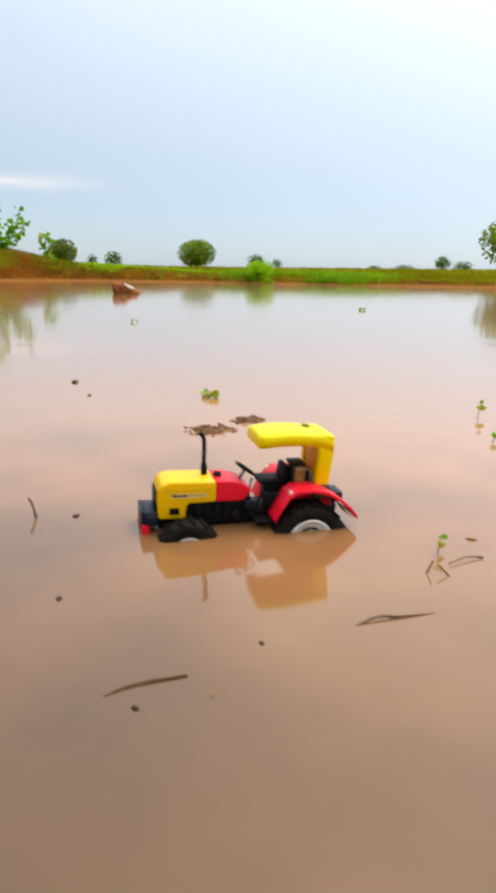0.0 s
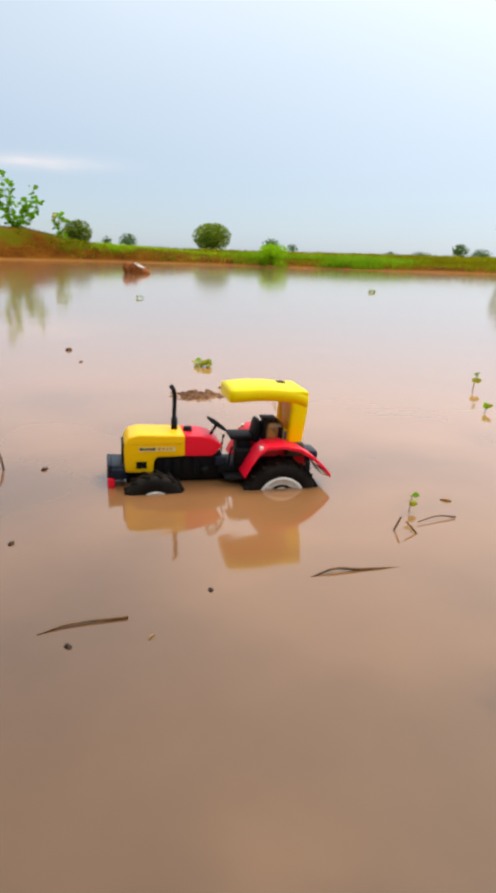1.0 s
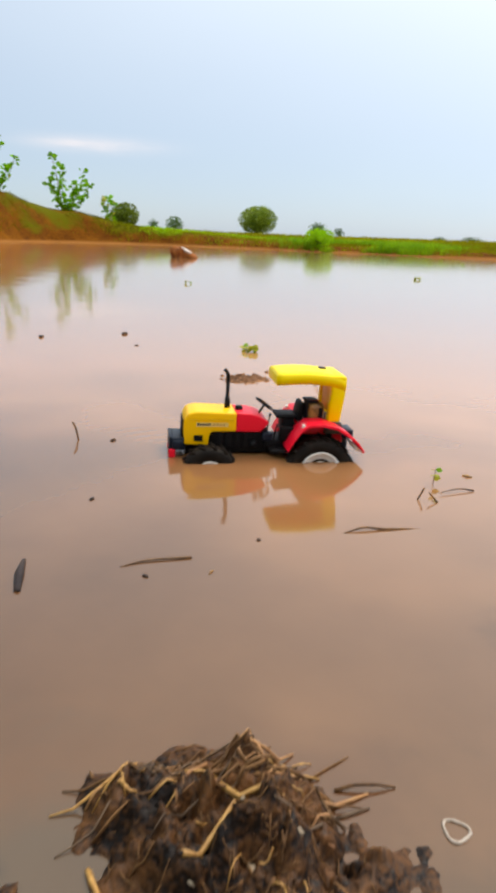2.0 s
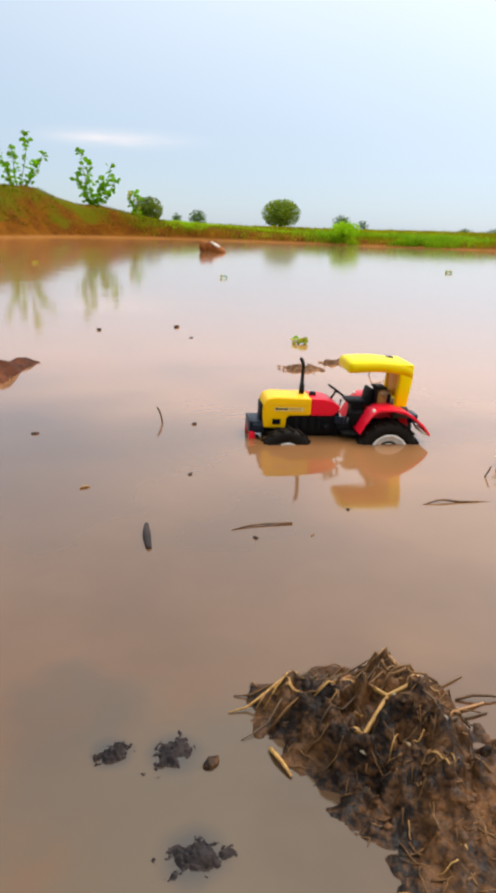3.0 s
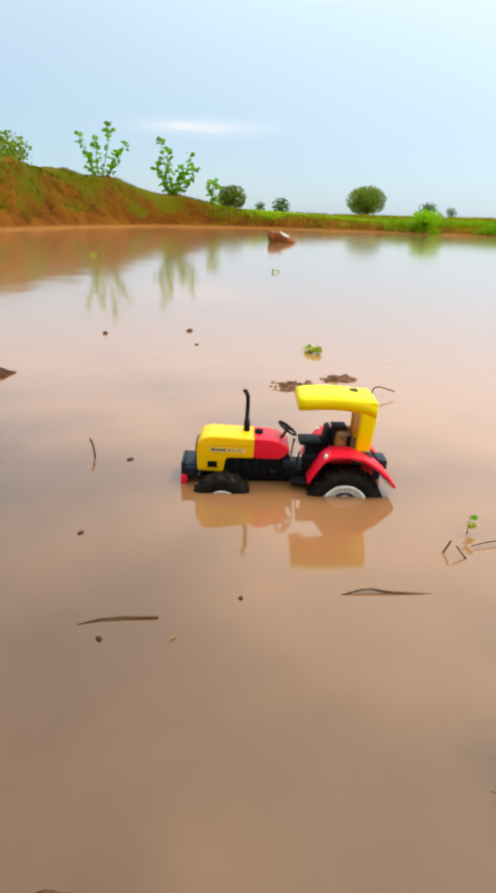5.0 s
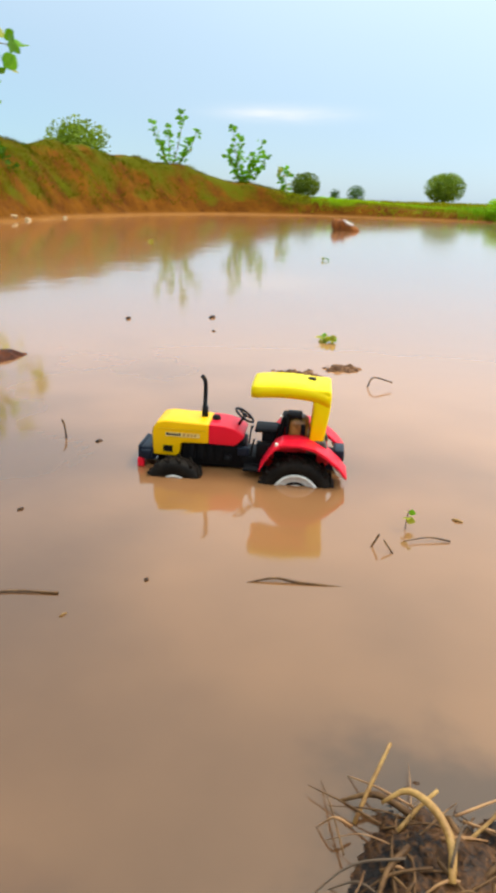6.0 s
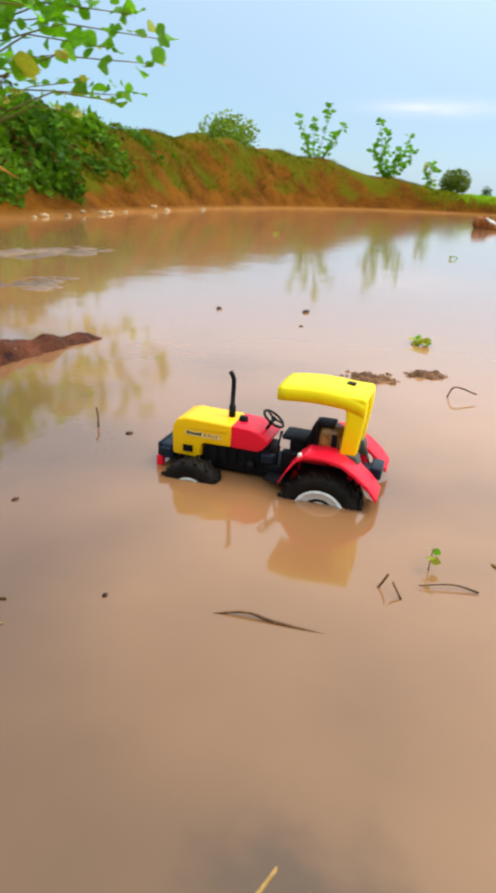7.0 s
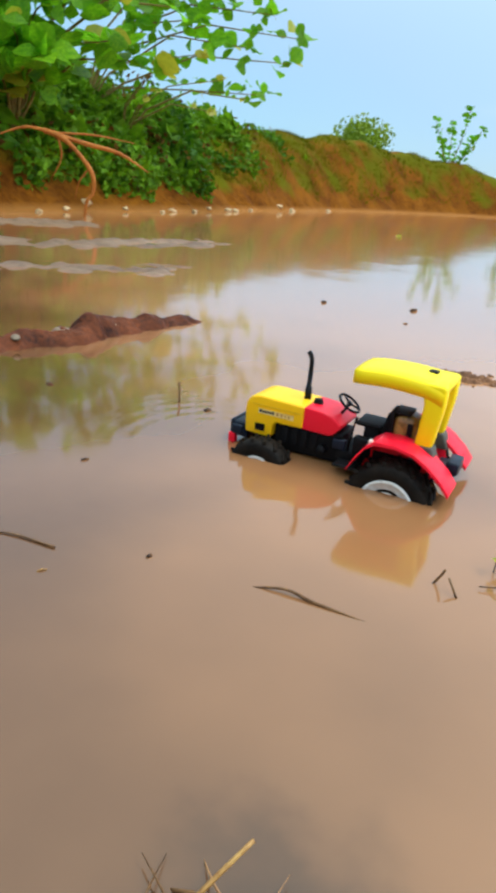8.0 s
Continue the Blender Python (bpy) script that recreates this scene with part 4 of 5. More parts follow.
# two thin saplings on the crest of the bank
plant_by_bearing("sapling", (26.4, 2.4, 14.0), [(25.5, 6.3, 14.0), (27.9, 5.4, 14.1), (24.4, 5.0, 13.9), (26.6, 5.2, 14.2), (27.2, 3.9, 13.8), (25.0, 4.2, 14.0)], 0.092, 31,
                 "slender bright green sapling on the bank crest", 15, 0.2, 0.010, fan=True)
plant_by_bearing("sapling", (20.8, 1.6, 14.6), [(21.6, 5.2, 14.6), (20.9, 4.4, 14.7), (19.3, 4.2, 14.5), (20.0, 3.4, 14.4), (21.9, 3.6, 14.6), (18.9, 3.2, 14.8)], 0.095, 32,
                 "leafy bright green sapling on the bank crest", 24, 0.05, 0.010, fan=True)
plant_by_bearing("sapling", (17.3, 0.6, 15.0), [(17.5, 2.4, 15.0), (17.0, 2.0, 15.1), (17.9, 1.8, 15.0)], 0.10, 33, "small yellowish-green plant by the shore", 9, 0.1, 0.006, yellow=0.4)
# the large-leaved bush over the near bank
NEAR_EYE = (0.277, -0.461, 0.225)
plant_by_bearing("large_leaved_bush", (55.0, 5.0, 5.5),
                 [(38.6, 10.2, 5.6), (39.6, 8.6, 5.5), (41.2, 6.4, 5.4), (41.0, 11.6, 5.6), (42.6, 9.4, 5.4), (44.0, 12.6, 5.6), (46.4, 11.0, 5.3), (48.0, 13.5, 5.5), (40.2, 13.6, 5.7)],
                 0.116, 41, "large-leaved bright green bush leaning over the pond", 12, 0.45, 0.009, NEAR_EYE)
plant_by_bearing("large_leaved_bush", (60.0, 4.0, 4.6),
                 [(48.5, 11.5, 4.4), (51.0, 14.0, 4.5), (53.0, 9.0, 4.2), (55.0, 15.5, 4.4), (56.5, 11.5, 4.1), (58.5, 13.5, 4.2), (60.0, 9.5, 4.0), (61.5, 14.5, 4.1), (63.5, 11.5, 4.0), (66.0, 15.0, 4.2), (57.5, 7.5, 4.0), (50.0, 8.0, 4.4), (61.0, 7.0, 4.0), (64.0, 8.0, 4.0)],
                 0.142, 42, "large-leaved green bush with some yellow leaves on the bank", 15, 0.30, 0.012, NEAR_EYE, 0.08)
# bare dry twigs in front of the bush
plant_by_bearing("dry_shrub", (52.0, 4.0, 5.5),
                 [(44.5, 7.2, 4.8), (46.0, 8.8, 4.8), (42.8, 6.0, 4.9), (47.8, 7.5, 4.7), (49.5, 6.2, 4.6), (45.2, 5.0, 4.8)], 0.05, 43, "thin bare brown twigs of a shrub on the bank", 2, 0.7, 0.008, NEAR_EYE, 0.5)


def blades(name, count, a0, a1, d0, d1, hmin, hmax, mat, seed, label, width=0.12, keep=None, power=1.0, feather=0.0):
    """Loose tufts of pointed blades on the land between two bearings from the pond's middle."""
    rng = random.Random(seed)
    verts, faces = [], []
    made = 0
    while made < count:
        a = radians(rng.uniform(a0, a1))
        d = d0 + (d1 - d0) * rng.random() ** power
        r = float(shore_radius(a)) + d
        x, y = MID[0] + r * math.cos(a), MID[1] + r * math.sin(a)
        edge = (math.degrees(a) - a0) / (a1 - a0)
        if feather and rng.random() > min(1, edge / feather, (1 - edge) / feather) ** 1.5:
            continue
        if keep is not None and noise.noise(Vector((x * 0.9, y * 0.9, seed))) < keep:
            made += 0.2
            continue
        z = ground_height(x, y)
        for _ in range(5):
            h = rng.uniform(hmin, hmax)
            bx, by = x + rng.uniform(-1, 1) * 0.05, y + rng.uniform(-1, 1) * 0.05
            t = rng.uniform(0, 6.28)
            lx, ly = math.cos(t) * h * rng.uniform(0.1, 0.6), math.sin(t) * h * rng.uniform(0.1, 0.6)
            wx, wy = -math.sin(t) * h * width * 0.5, math.cos(t) * h * width * 0.5
            b = len(verts)
            verts += [(bx - wx, by - wy, z - 0.02), (bx + wx, by + wy, z - 0.02), (bx + lx * 0.4 + wx * 0.8, by + ly * 0.4 + wy * 0.8, z + h * 0.6),
                      (bx + lx * 0.4 - wx * 0.8, by + ly * 0.4 - wy * 0.8, z + h * 0.6), (bx + lx, by + ly, z + h)]
            faces += [(b, b + 1, b + 2, b + 3), (b + 3, b + 2, b + 4)]
        made += 1
    ob = new(name, mesh_of(name, verts, faces, mat))
    return tagged(ob, label, "grass", kind="stuff")


blades("grass", 12000, 112, 200, 0.24, 2.2, 0.012, 0.038, GRASS, 51, "short olive-green grass on the earth bank", 0.14, -0.15)
blades("grass", 9500, 40, 118, 0.10, 4.0, 0.02, 0.06, MEADOW, 52, "rough green and ochre grass along the far shore", 0.2, -0.45)
blades("meadow", 5000, 44, 116, 3.0, 26.0, 0.04, 0.13, MEADOW, 55, "uneven yellow-green meadow behind the pond", 0.25, -0.15, 1.4)
blades("reeds", 2600, 66, 97, 0.05, 1.6, 0.04, 0.13, REED, 53, "dense bright green reeds along the far shore", 0.10, -0.15, 1.0, 0.35)
blades("reeds", 1500, 93, 118, 0.25, 2.2, 0.03, 0.08, REED, 54, "bright green growth at the far shore", 0.10, 0.0, 1.0, 0.2)


def undergrowth(name, count, size, mat, seed, label, low, gap):
    """Loose leaves over the top of the near bank, thinning out along it, with gaps and a bare foot."""
    rng = random.Random(seed)
    pts = []
    while len(pts) < count:
        a = radians(rng.uniform(160, 246))
        deg = math.degrees(a)
        d = rng.uniform(low + 0.012 * max(0, 196 - deg), 1.7)
        r = float(shore_radius(a)) + d
        x, y = MID[0] + r * math.cos(a), MID[1] + r * math.sin(a)
        clump = noise.noise(Vector((x * 2.1, y * 2.1, seed))) + 0.5 * noise.noise(Vector((x * 6.0, y * 6.0, seed + 5)))
        fade = min(1.0, max(0.0, (deg - 158) / 44))
        if clump < gap + 0.55 * (1 - fade) or rng.random() > 0.1 + 0.9 * fade ** 1.5:
            continue
        pts.append((x, y, ground_height(x, y) + rng.random() ** 1.2 * (0.03 + (0.12 + 0.42 * max(clump, 0)) * fade)))
    verts, faces = leaf_cards(rng, pts, size)
    ob = new(name, mesh_of(name, verts, faces, mat))
    return tagged(ob, label, "undergrowth", kind="stuff")


undergrowth("undergrowth", 21000, 0.066, UNDER, 61, "dense green leafy undergrowth on the near bank", 0.15, -0.28)
undergrowth("undergrowth", 4200, 0.15, UNDER, 64, "broad dark green leaves in the undergrowth", 0.34, 0.0)
undergrowth("dry_undergrowth", 2800, 0.055, DRY, 67, "withered brown leaves and stems among the undergrowth", 0.22, -0.1)


# ---- roots, stones and mud along the near bank ----
def shore_place(a, d):
    r = float(shore_radius(radians(a))) + d
    x, y = MID[0] + r * math.cos(radians(a)), MID[1] + r * math.sin(radians(a))
    return Vector((x, y, ground_height(x, y)))


def stone(name, place, size, seed, mat, label, category="stone", group="", squash=0.6):
    ob = link(name, lump(size, size * 0.8, size * squash, seed, 0.35, 3, 1.4), mat)
    ob.matrix_basis = Matrix.Translation(place) @ Euler((0, 0, seed)).to_matrix().to_4x4()
    return tagged(ob, label, category, group)


rng = random.Random(71)
for k, a in enumerate([164, 176, 178, 187, 190, 194, 196, 201, 205, 209, 212, 216, 219, 223, 226]):
    p = shore_place(a, rng.uniform(-0.02, 0.05))
    stone("stone", (p.x, p.y, max(p.z, 0) + 0.004), rng.uniform(0.016, 0.040), k + 1, STONE, "small pale stone at the water's edge", "stone", "stones along the waterline")


# ---- heaps, debris and plants in the water ----
def tilt_place(ob, x, y, z, turn=0.0):
    ob.matrix_basis = pose(x, y, z, 0, 0, turn)
    return ob


def heap(x, y, seed):
    """A clod of wet mud and straw: a steep ragged far edge, a dome, a front that sinks under the water."""
    rng = random.Random(seed)
    root = tagged(new("mud_heap"), "wet brown mud clod tangled with straw, standing in the water", "mud heap")
    root.location = (x, y, 0)
    n = 150
    sx, sy = 0.090, 0.115
    verts, faces = [], []
    for i in range(n):
        for j in range(n):
            u, v = (i / (n - 1) * 2 - 1), (j / (n - 1) * 2 - 1)
            px, py = u * sx, v * sy
            wx = px + 0.016 * noise.noise(Vector((px * 26, py * 26, seed + 1.5))) + 0.006 * noise.noise(Vector((px * 80, py * 80, seed + 2.5)))
            wy = py + 0.016 * noise.noise(Vector((px * 26, py * 26, seed + 6.5))) + 0.006 * noise.noise(Vector((px * 80, py * 80, seed + 8.5)))
            lobe = 0.021 * math.exp(-(abs(wx + 0.022) / 0.040) ** 2.6 - (abs(wy - 0.036) / 0.028) ** 2.6)
            lobe += 0.017 * math.exp(-((wx - 0.006) / 0.042) ** 2 - ((wy - 0.008) / 0.034) ** 2)
            lobe += 0.0056 * math.exp(-((wx - 0.026) / 0.036) ** 2 - ((wy + 0.040) / 0.026) ** 2)
            lobe += 0.0050 * math.exp(-((wx - 0.070) / 0.022) ** 2 - ((wy + 0.080) / 0.022) ** 2)
            f = noise.fractal(Vector((px * 30, py * 30, seed)), 0.7, 2.1, 5)
            g = noise.fractal(Vector((px * 150, py * 150, seed + 4)), 0.7, 2.1, 4)
            h = noise.turbulence(Vector((px * 60, py * 60, seed + 9)), 3, False)
            z = lobe * (1 + 0.45 * f) + (0.0040 * f + 0.0030 * g - 0.0095 * h) * min(lobe * 90, 1.3) - 0.0036
            verts.append((px, py, max(z, -0.006)))
    for i in range(n - 1):
        for j in range(n - 1):
            a = i * n + j
            faces.append((a, a + n, a + n + 1, a + 1))
    body = new("clod", mesh_of("clod", verts, faces, CLOD, True))
    body.parent = root

    def top(px, py):
        i = min(max(int(round((px / sx + 1) / 2 * (n - 1))), 0), n - 1)
        j = min(max(int(round((py / sy + 1) / 2 * (n - 1))), 0), n - 1)
        return verts[i * n + j][2]

    def lay(px, py, a, ln, w, mat, name="straw", label="", arch=0.002):
        pts = []
        for k in range(4):
            q = k / 3
            qx, qy = px + math.cos(a) * ln * q, py + math.sin(a) * ln * q
            pts.append((qx, qy, max(top(qx, qy), 0.0) + w * 0.7 + arch * 4 * q * (1 - q)))
        pts[1] = (pts[1][0] + rng.uniform(-1, 1) * ln * 0.025, pts[1][1] + rng.uniform(-1, 1) * ln * 0.025, pts[1][2])
        part(name, tube(pts, [w, w, w * 0.9, w * 0.55], 5), mat, root, label)

    # fine chaff pressed into the mud
    made = 0
    while made < 230:
        px, py = rng.gauss(0.002, 0.036), rng.gauss(-0.006, 0.046)
        if top(px, py) < 0.001:
            continue
        lay(px, py, rng.uniform(0, 6.28), rng.uniform(0.003, 0.010), rng.uniform(0.0002, 0.0005), STRAW if rng.random() < 0.10 else TWIG, arch=0.0)
        made += 1
    # a ragged fringe over the far edge, most of it combed sideways
    for k in range(95):
        px = rng.uniform(-0.066, 0.028)
        py = 0.056 - 0.12 * abs(px + 0.02) + rng.gauss(-0.004, 0.009)
        a = rng.choice((rng.gauss(3.5, 0.3), rng.gauss(3.8, 0.3), rng.gauss(0.2, 0.3), rng.gauss(0.5, 0.4)))
        lay(px, py, a, rng.uniform(0.008, 0.028), rng.uniform(0.0003, 0.0009), rng.choice((STRAW, ROOT, TWIG, TWIG, TWIG, TWIG, BARK, BARK)), arch=rng.uniform(0.0, 0.003))
    # pale crumbs and husks
    made = 0
    while made < 26:
        px, py = rng.gauss(-0.004, 0.030), rng.gauss(0.012, 0.036)
        if top(px, py) < 0.003:
            continue
        s = rng.uniform(0.0008, 0.0022)
        crumb = lump(s * 1.4, s, s * 0.7, made, 0.5, 1)
        bmesh.ops.transform(crumb, matrix=pose(px, py, top(px, py) + s * 0.3, 0, 0, rng.uniform(0, 180)), verts=crumb.verts)
        part("crumb", crumb, rng.choice((SILT, HUSK, CLOD, CLOD)), root)
        made += 1
    # thick cut stalks
    for px, py, a, ln, w in [(0.030, -0.046, 0.98, 0.040, 0.0015), (0.050, -0.062, 0.30, 0.024, 0.0016), (0.004, -0.078, -0.5, 0.012, 0.0016), (-0.026, 0.004, 1.0, 0.028, 0.0013),
                             (-0.018, 0.036, -0.3, 0.026, 0.0013), (-0.062, 0.012, -0.95, 0.018, 0.0011), (0.058, -0.040, -1.2, 0.034, 0.0015), (0.054, -0.080, -1.3, 0.030, 0.0014)]:
        lay(px, py, a, ln, w, STRAW, "stalk", "pale cut straw stalk", 0.0012)
    return root


heap(0.037, -0.520, 3)


def root_clump(x, y, seed):
    """An uprooted stump of dry roots and stalks in the water."""
    rng = random.Random(seed)
    root = tagged(new("root_clump"), "uprooted clump of pale dry roots and broken stalks in the water", "root clump")
    root.location = (x, y, 0)
    root.scale = (0.82, 0.82, 0.88)
    n = 90
    verts, faces = [], []
    for i in range(n):
        for j in range(n):
            u, v = (i / (n - 1) * 2 - 1) * 0.075, (j / (n - 1) * 2 - 1) * 0.068
            f = noise.fractal(Vector((u * 30, v * 30, seed)), 0.7, 2.1, 5)
            g = noise.fractal(Vector((u * 140, v * 140, seed + 2)), 0.7, 2.1, 3)
            z = 0.017 * math.exp(-(u / 0.038) ** 2 - (v / 0.034) ** 2) + 0.008 * math.exp(-((u - 0.045) / 0.022) ** 2 - ((v - 0.022) / 0.034) ** 2) - 0.006 + 0.0055 * f + 0.0022 * g
            verts.append((u, v, max(z, -0.006)))
    for i in range(n - 1):
        for j in range(n - 1):
            k = i * n + j
            faces.append((k, k + n, k + n + 1, k + 1))
    ob = new("clod", mesh_of("clod", verts, faces, CLOD, True))
    ob.parent = root
    ob["label"] = "dark wet soil between the roots"
    # stout bent root and cut ends
    part("root", bend([(-0.030, 0.020, 0.012), (-0.018, 0.024, 0.020), (-0.004, 0.016, 0.021), (0.005, 0.004, 0.017), (0.007, -0.010, 0.010)], [0.0009, 0.0016, 0.0021, 0.0021, 0.0018], 10), STRAW, root, "stout pale bent root")
    part("root", bend([(-0.030, -0.040, 0.010), (-0.012, -0.030, 0.014), (0.008, -0.022, 0.013)], [0.0022, 0.0020, 0.0014], 9), ROOT, root, "stout reddish root")
    part("root", bend([(0.028, -0.036, 0.008), (0.002, -0.040, 0.011), (-0.020, -0.046, 0.010)], [0.0016, 0.0019, 0.0016], 9), ROOT, root)
    # short split pieces at the cut end
    for px, py, a, ln, w in [(-0.010, -0.048, 0.5, 0.030, 0.0022), (0.004, -0.034, -0.4, 0.020, 0.0016), (-0.022, -0.058, 0.15, 0.034, 0.0019), (0.012, -0.052, 1.3, 0.018, 0.0014), (0.040, 0.000, 0.5, 0.022, 0.0010)]:
        part("splinter", tube([(px, py, 0.008), (px + math.cos(a) * ln * 0.5, py + math.sin(a) * ln * 0.5, 0.011), (px + math.cos(a) * ln, py + math.sin(a) * ln, 0.010)], [w * 0.8, w, w * 0.5], 6), STRAW, root, "split orange-yellow piece of stalk")
    # long stalks that lean out of the water
    for p0, p1, p2, w in [((-0.042, 0.014, 0.0), (-0.037, 0.030, 0.012), (-0.031, 0.048, 0.024), 0.0012), ((-0.020, 0.012, 0.006), (-0.013, 0.022, 0.012), (-0.004, 0.031, 0.019), 0.0012),
                          ((0.012, 0.018, 0.005), (0.024, 0.030, 0.014), (0.027, 0.036, 0.020), 0.0010), ((0.036, -0.010, 0.001), (0.056, 0.000, 0.004), (0.070, 0.012, 0.002), 0.0011)]:
        part("stalk", bend([p0, p1, p2], [w, w * 0.9, w * 0.8], 8), STRAW, root, "broken upright stalk")
    for k in range(60):
        r0, a0 = 0.046 * math.sqrt(rng.random()), rng.uniform(0, 6.28)
        px, py = r0 * math.cos(a0), r0 * math.sin(a0) * 0.85
        a, ln = rng.uniform(0, 6.28), rng.uniform(0.014, 0.052)
        h = 0.004 + 0.014 * math.exp(-(r0 / 0.030) ** 2) * rng.random()
        w = rng.uniform(0.0003, 0.0009) * (2.2 if rng.random() < 0.12 else 1.0)
        b = a + rng.uniform(-0.45, 0.45)
        qx, qy = px + math.cos(a) * ln * 0.5, py + math.sin(a) * ln * 0.5
        part("root", bend([(px, py, h), (qx, qy, h + rng.uniform(-0.003, 0.006)), (qx + math.cos(b) * ln * 0.5, qy + math.sin(b) * ln * 0.5, max(h * rng.uniform(0.0, 0.9) - 0.002, -0.001))],
                          [w, w * 0.9, w * 0.35], 6), rng.choice((TWIG, TWIG, ROOT, TWIG, BARK)), root)
    return root


root_clump(0.221, -0.373, 5)


def shallow(name, x, y, rx, ry, turn, seed, mat, label, category, height=0.004, sink=0.35):
    """A low uneven patch of which only the higher bits break the surface."""
    n = 56
    verts, faces = [], []
    for i in range(n):
        for j in range(n):
            u, v = (i / (n - 1) * 2 - 1) * 1.5, (j / (n - 1) * 2 - 1) * 1.5
            f = noise.fractal(Vector((u * 2.2, v * 2.2 * ry / rx, seed * 3.7)), 0.7, 2.1, 5)
            g = noise.fractal(Vector((u * 9, v * 9 * ry / rx, seed * 1.7)), 0.7, 2.1, 3)
            z = height * (math.exp(-(u * u + v * v) * 0.9) * 1.5 - 0.55 - sink + 0.75 * f + 0.30 * g)
            verts.append((u * rx, v * ry, max(min(z, height), -0.004)))
    for i in range(n - 1):
        for j in range(n - 1):
            a = i * n + j
            faces.append((a, a + n, a + n + 1, a + 1))
    ob = new(name, mesh_of(name, verts, faces, mat, True))
    tilt_place(ob, x, y, 0.0, turn)
    return tagged(ob, label, category)


shallow("mud_patch", -0.055, 0.365, 0.034, 0.026, 10, 3, SILT, "brown clod at the water surface", "mud patch", 0.008, 0.2)
shallow("mud_patch", 0.006, 0.440, 0.028, 0.020, 40, 4, SILT, "brown clod at the water surface", "mud patch", 0.007, 0.2)


shallow("algae_clump", -0.068, -0.517, 0.011, 0.006, 70, 5, ALGAE, "small dark clump of algae at the surface", "algae", 0.004, 0.12)
shallow("algae_clump", -0.048, -0.566, 0.012, 0.006, 20, 16, ALGAE, "small dark clump of algae at the surface", "algae", 0.004, 0.12)
shallow("algae_clump", -0.094, -0.521, 0.008, 0.004, 40, 27, ALGAE, "small dark clump of algae at the surface", "algae", 0.004, 0.12)


def stick(name, points, radius, mat, label, category="stick"):
    p0 = Vector(points[0])
    ob = link(name, bend([Vector(p) - p0 for p in points], radius, 7), mat)
    ob.location = p0
    return tagged(ob, label, category)


stick("stick", [(-0.144, -0.284, 0.0), (-0.138, -0.305, 0.0008), (-0.131, -0.325, 0.0)], [0.0016, 0.0032, 0.0022], ALGAE, "short dark stick floating in the water")
stick("stick", [(-0.076, -0.283, 0.0), (-0.060, -0.272, 0.001), (-0.030, -0.262, 0.0008)], [0.0004, 0.0007, 0.0008], TWIG, "dark twig lying on the water")
stick("stick", [(0.0786, -0.2026, -0.0006), (0.096, -0.193, 0.0022), (0.112, -0.190, 0.0008), (0.128, -0.186, 0.0002), (0.146, -0.181, -0.0008)], [0.0005, 0.0009, 0.0010, 0.0009, 0.0006], TWIG, "long dark bent stick lying awash in the water")
stick("twig", [(0.060, 0.350, 0.0), (0.068, 0.351, 0.014), (0.094, 0.357, 0.008)], 0.0010, TWIG, "bent twig rising from the water", "twig")
stick("twig", [(0.150, -0.118, 0.0), (0.153, -0.117, 0.006), (0.155, -0.117, 0.011)], 0.0008, TWIG, "broken dark twig standing in the water", "twig")
stick("twig", [(0.159, -0.119, 0.008), (0.167, -0.123, 0.0)], 0.0007, TWIG, "broken dark twig in the water", "twig")
stick("twig", [(0.172, -0.104, 0.002), (0.190, -0.092, 0.003), (0.206, -0.088, 0.001)], [0.0004, 0.0006, 0.0008], TWIG, "thin twig lying on the water", "twig")
stick("twig", [(-0.201, -0.004, 0.0), (-0.205, 0.000, 0.012), (-0.209, 0.002, 0.018)], 0.0011, TWIG, "thin twig standing in the water", "twig")

rng = random.Random(81)
for x, y, s in [(-0.133, -0.168, 0.0022), (-0.163, 0.000, 0.0026), (-0.329, -0.076, 0.0030), (-0.056, -0.293, 0.0018),
                (0.062, 0.060, 0.0030), (-0.365, 0.787, 0.006), (-0.300, 0.640, 0.003),
                (-0.52, 0.69, 0.006), (0.015, -0.225, 0.0016), (-0.023, -0.492, 0.0030), (-0.05, -0.52, 0.003)]:
    ob = link("mud_crumb", lump(s * 1.5, s, s * 0.7, rng.random() * 9, 0.4, 2), CLOD)
    ob.matrix_basis = pose(x, y, s * 0.1, 0, 0, rng.uniform(0, 180))
    tagged(ob, "small dark crumb floating on the water", "debris", "crumbs on the water")
for x, y, s in [(-0.013, -0.281, 0.0018), (0.209, -0.047, 0.003), (-0.218, -0.220, 0.003)]:
    ob = link("straw_bit", tube([(-s * 1.6, 0, 0), (0, s * 0.3, s * 0.35), (s * 1.6, 0, 0)], [s * 0.25, s * 0.4, s * 0.2], 6), STRAW)
    ob.matrix_basis = pose(x, y, s * 0.1, 0, 0, rng.uniform(0, 180))
    tagged(ob, "pale scrap of straw floating on the water", "debris", "straw scraps on the water")


def bubble(x, y, s):
    """A thin uneven ring of froth."""
    pts = []
    for k in range(25):
        a = 2 * math.pi * k / 24
        r = s * (1 + 0.12 * math.sin(3 * a + 1))
        pts.append((r * math.cos(a), r * math.sin(a), 0))
    ob = link("foam_ring", tube(pts, [0.0004 + 0.0003 * abs(math.sin(2.3 * k)) for k in range(25)], 6), FOAM)
    ob.location = (x, y, 0.0004)
    return tagged(ob, "thin pale ring of froth on the water", "foam")


bubble(0.112, -0.474, 0.0050)


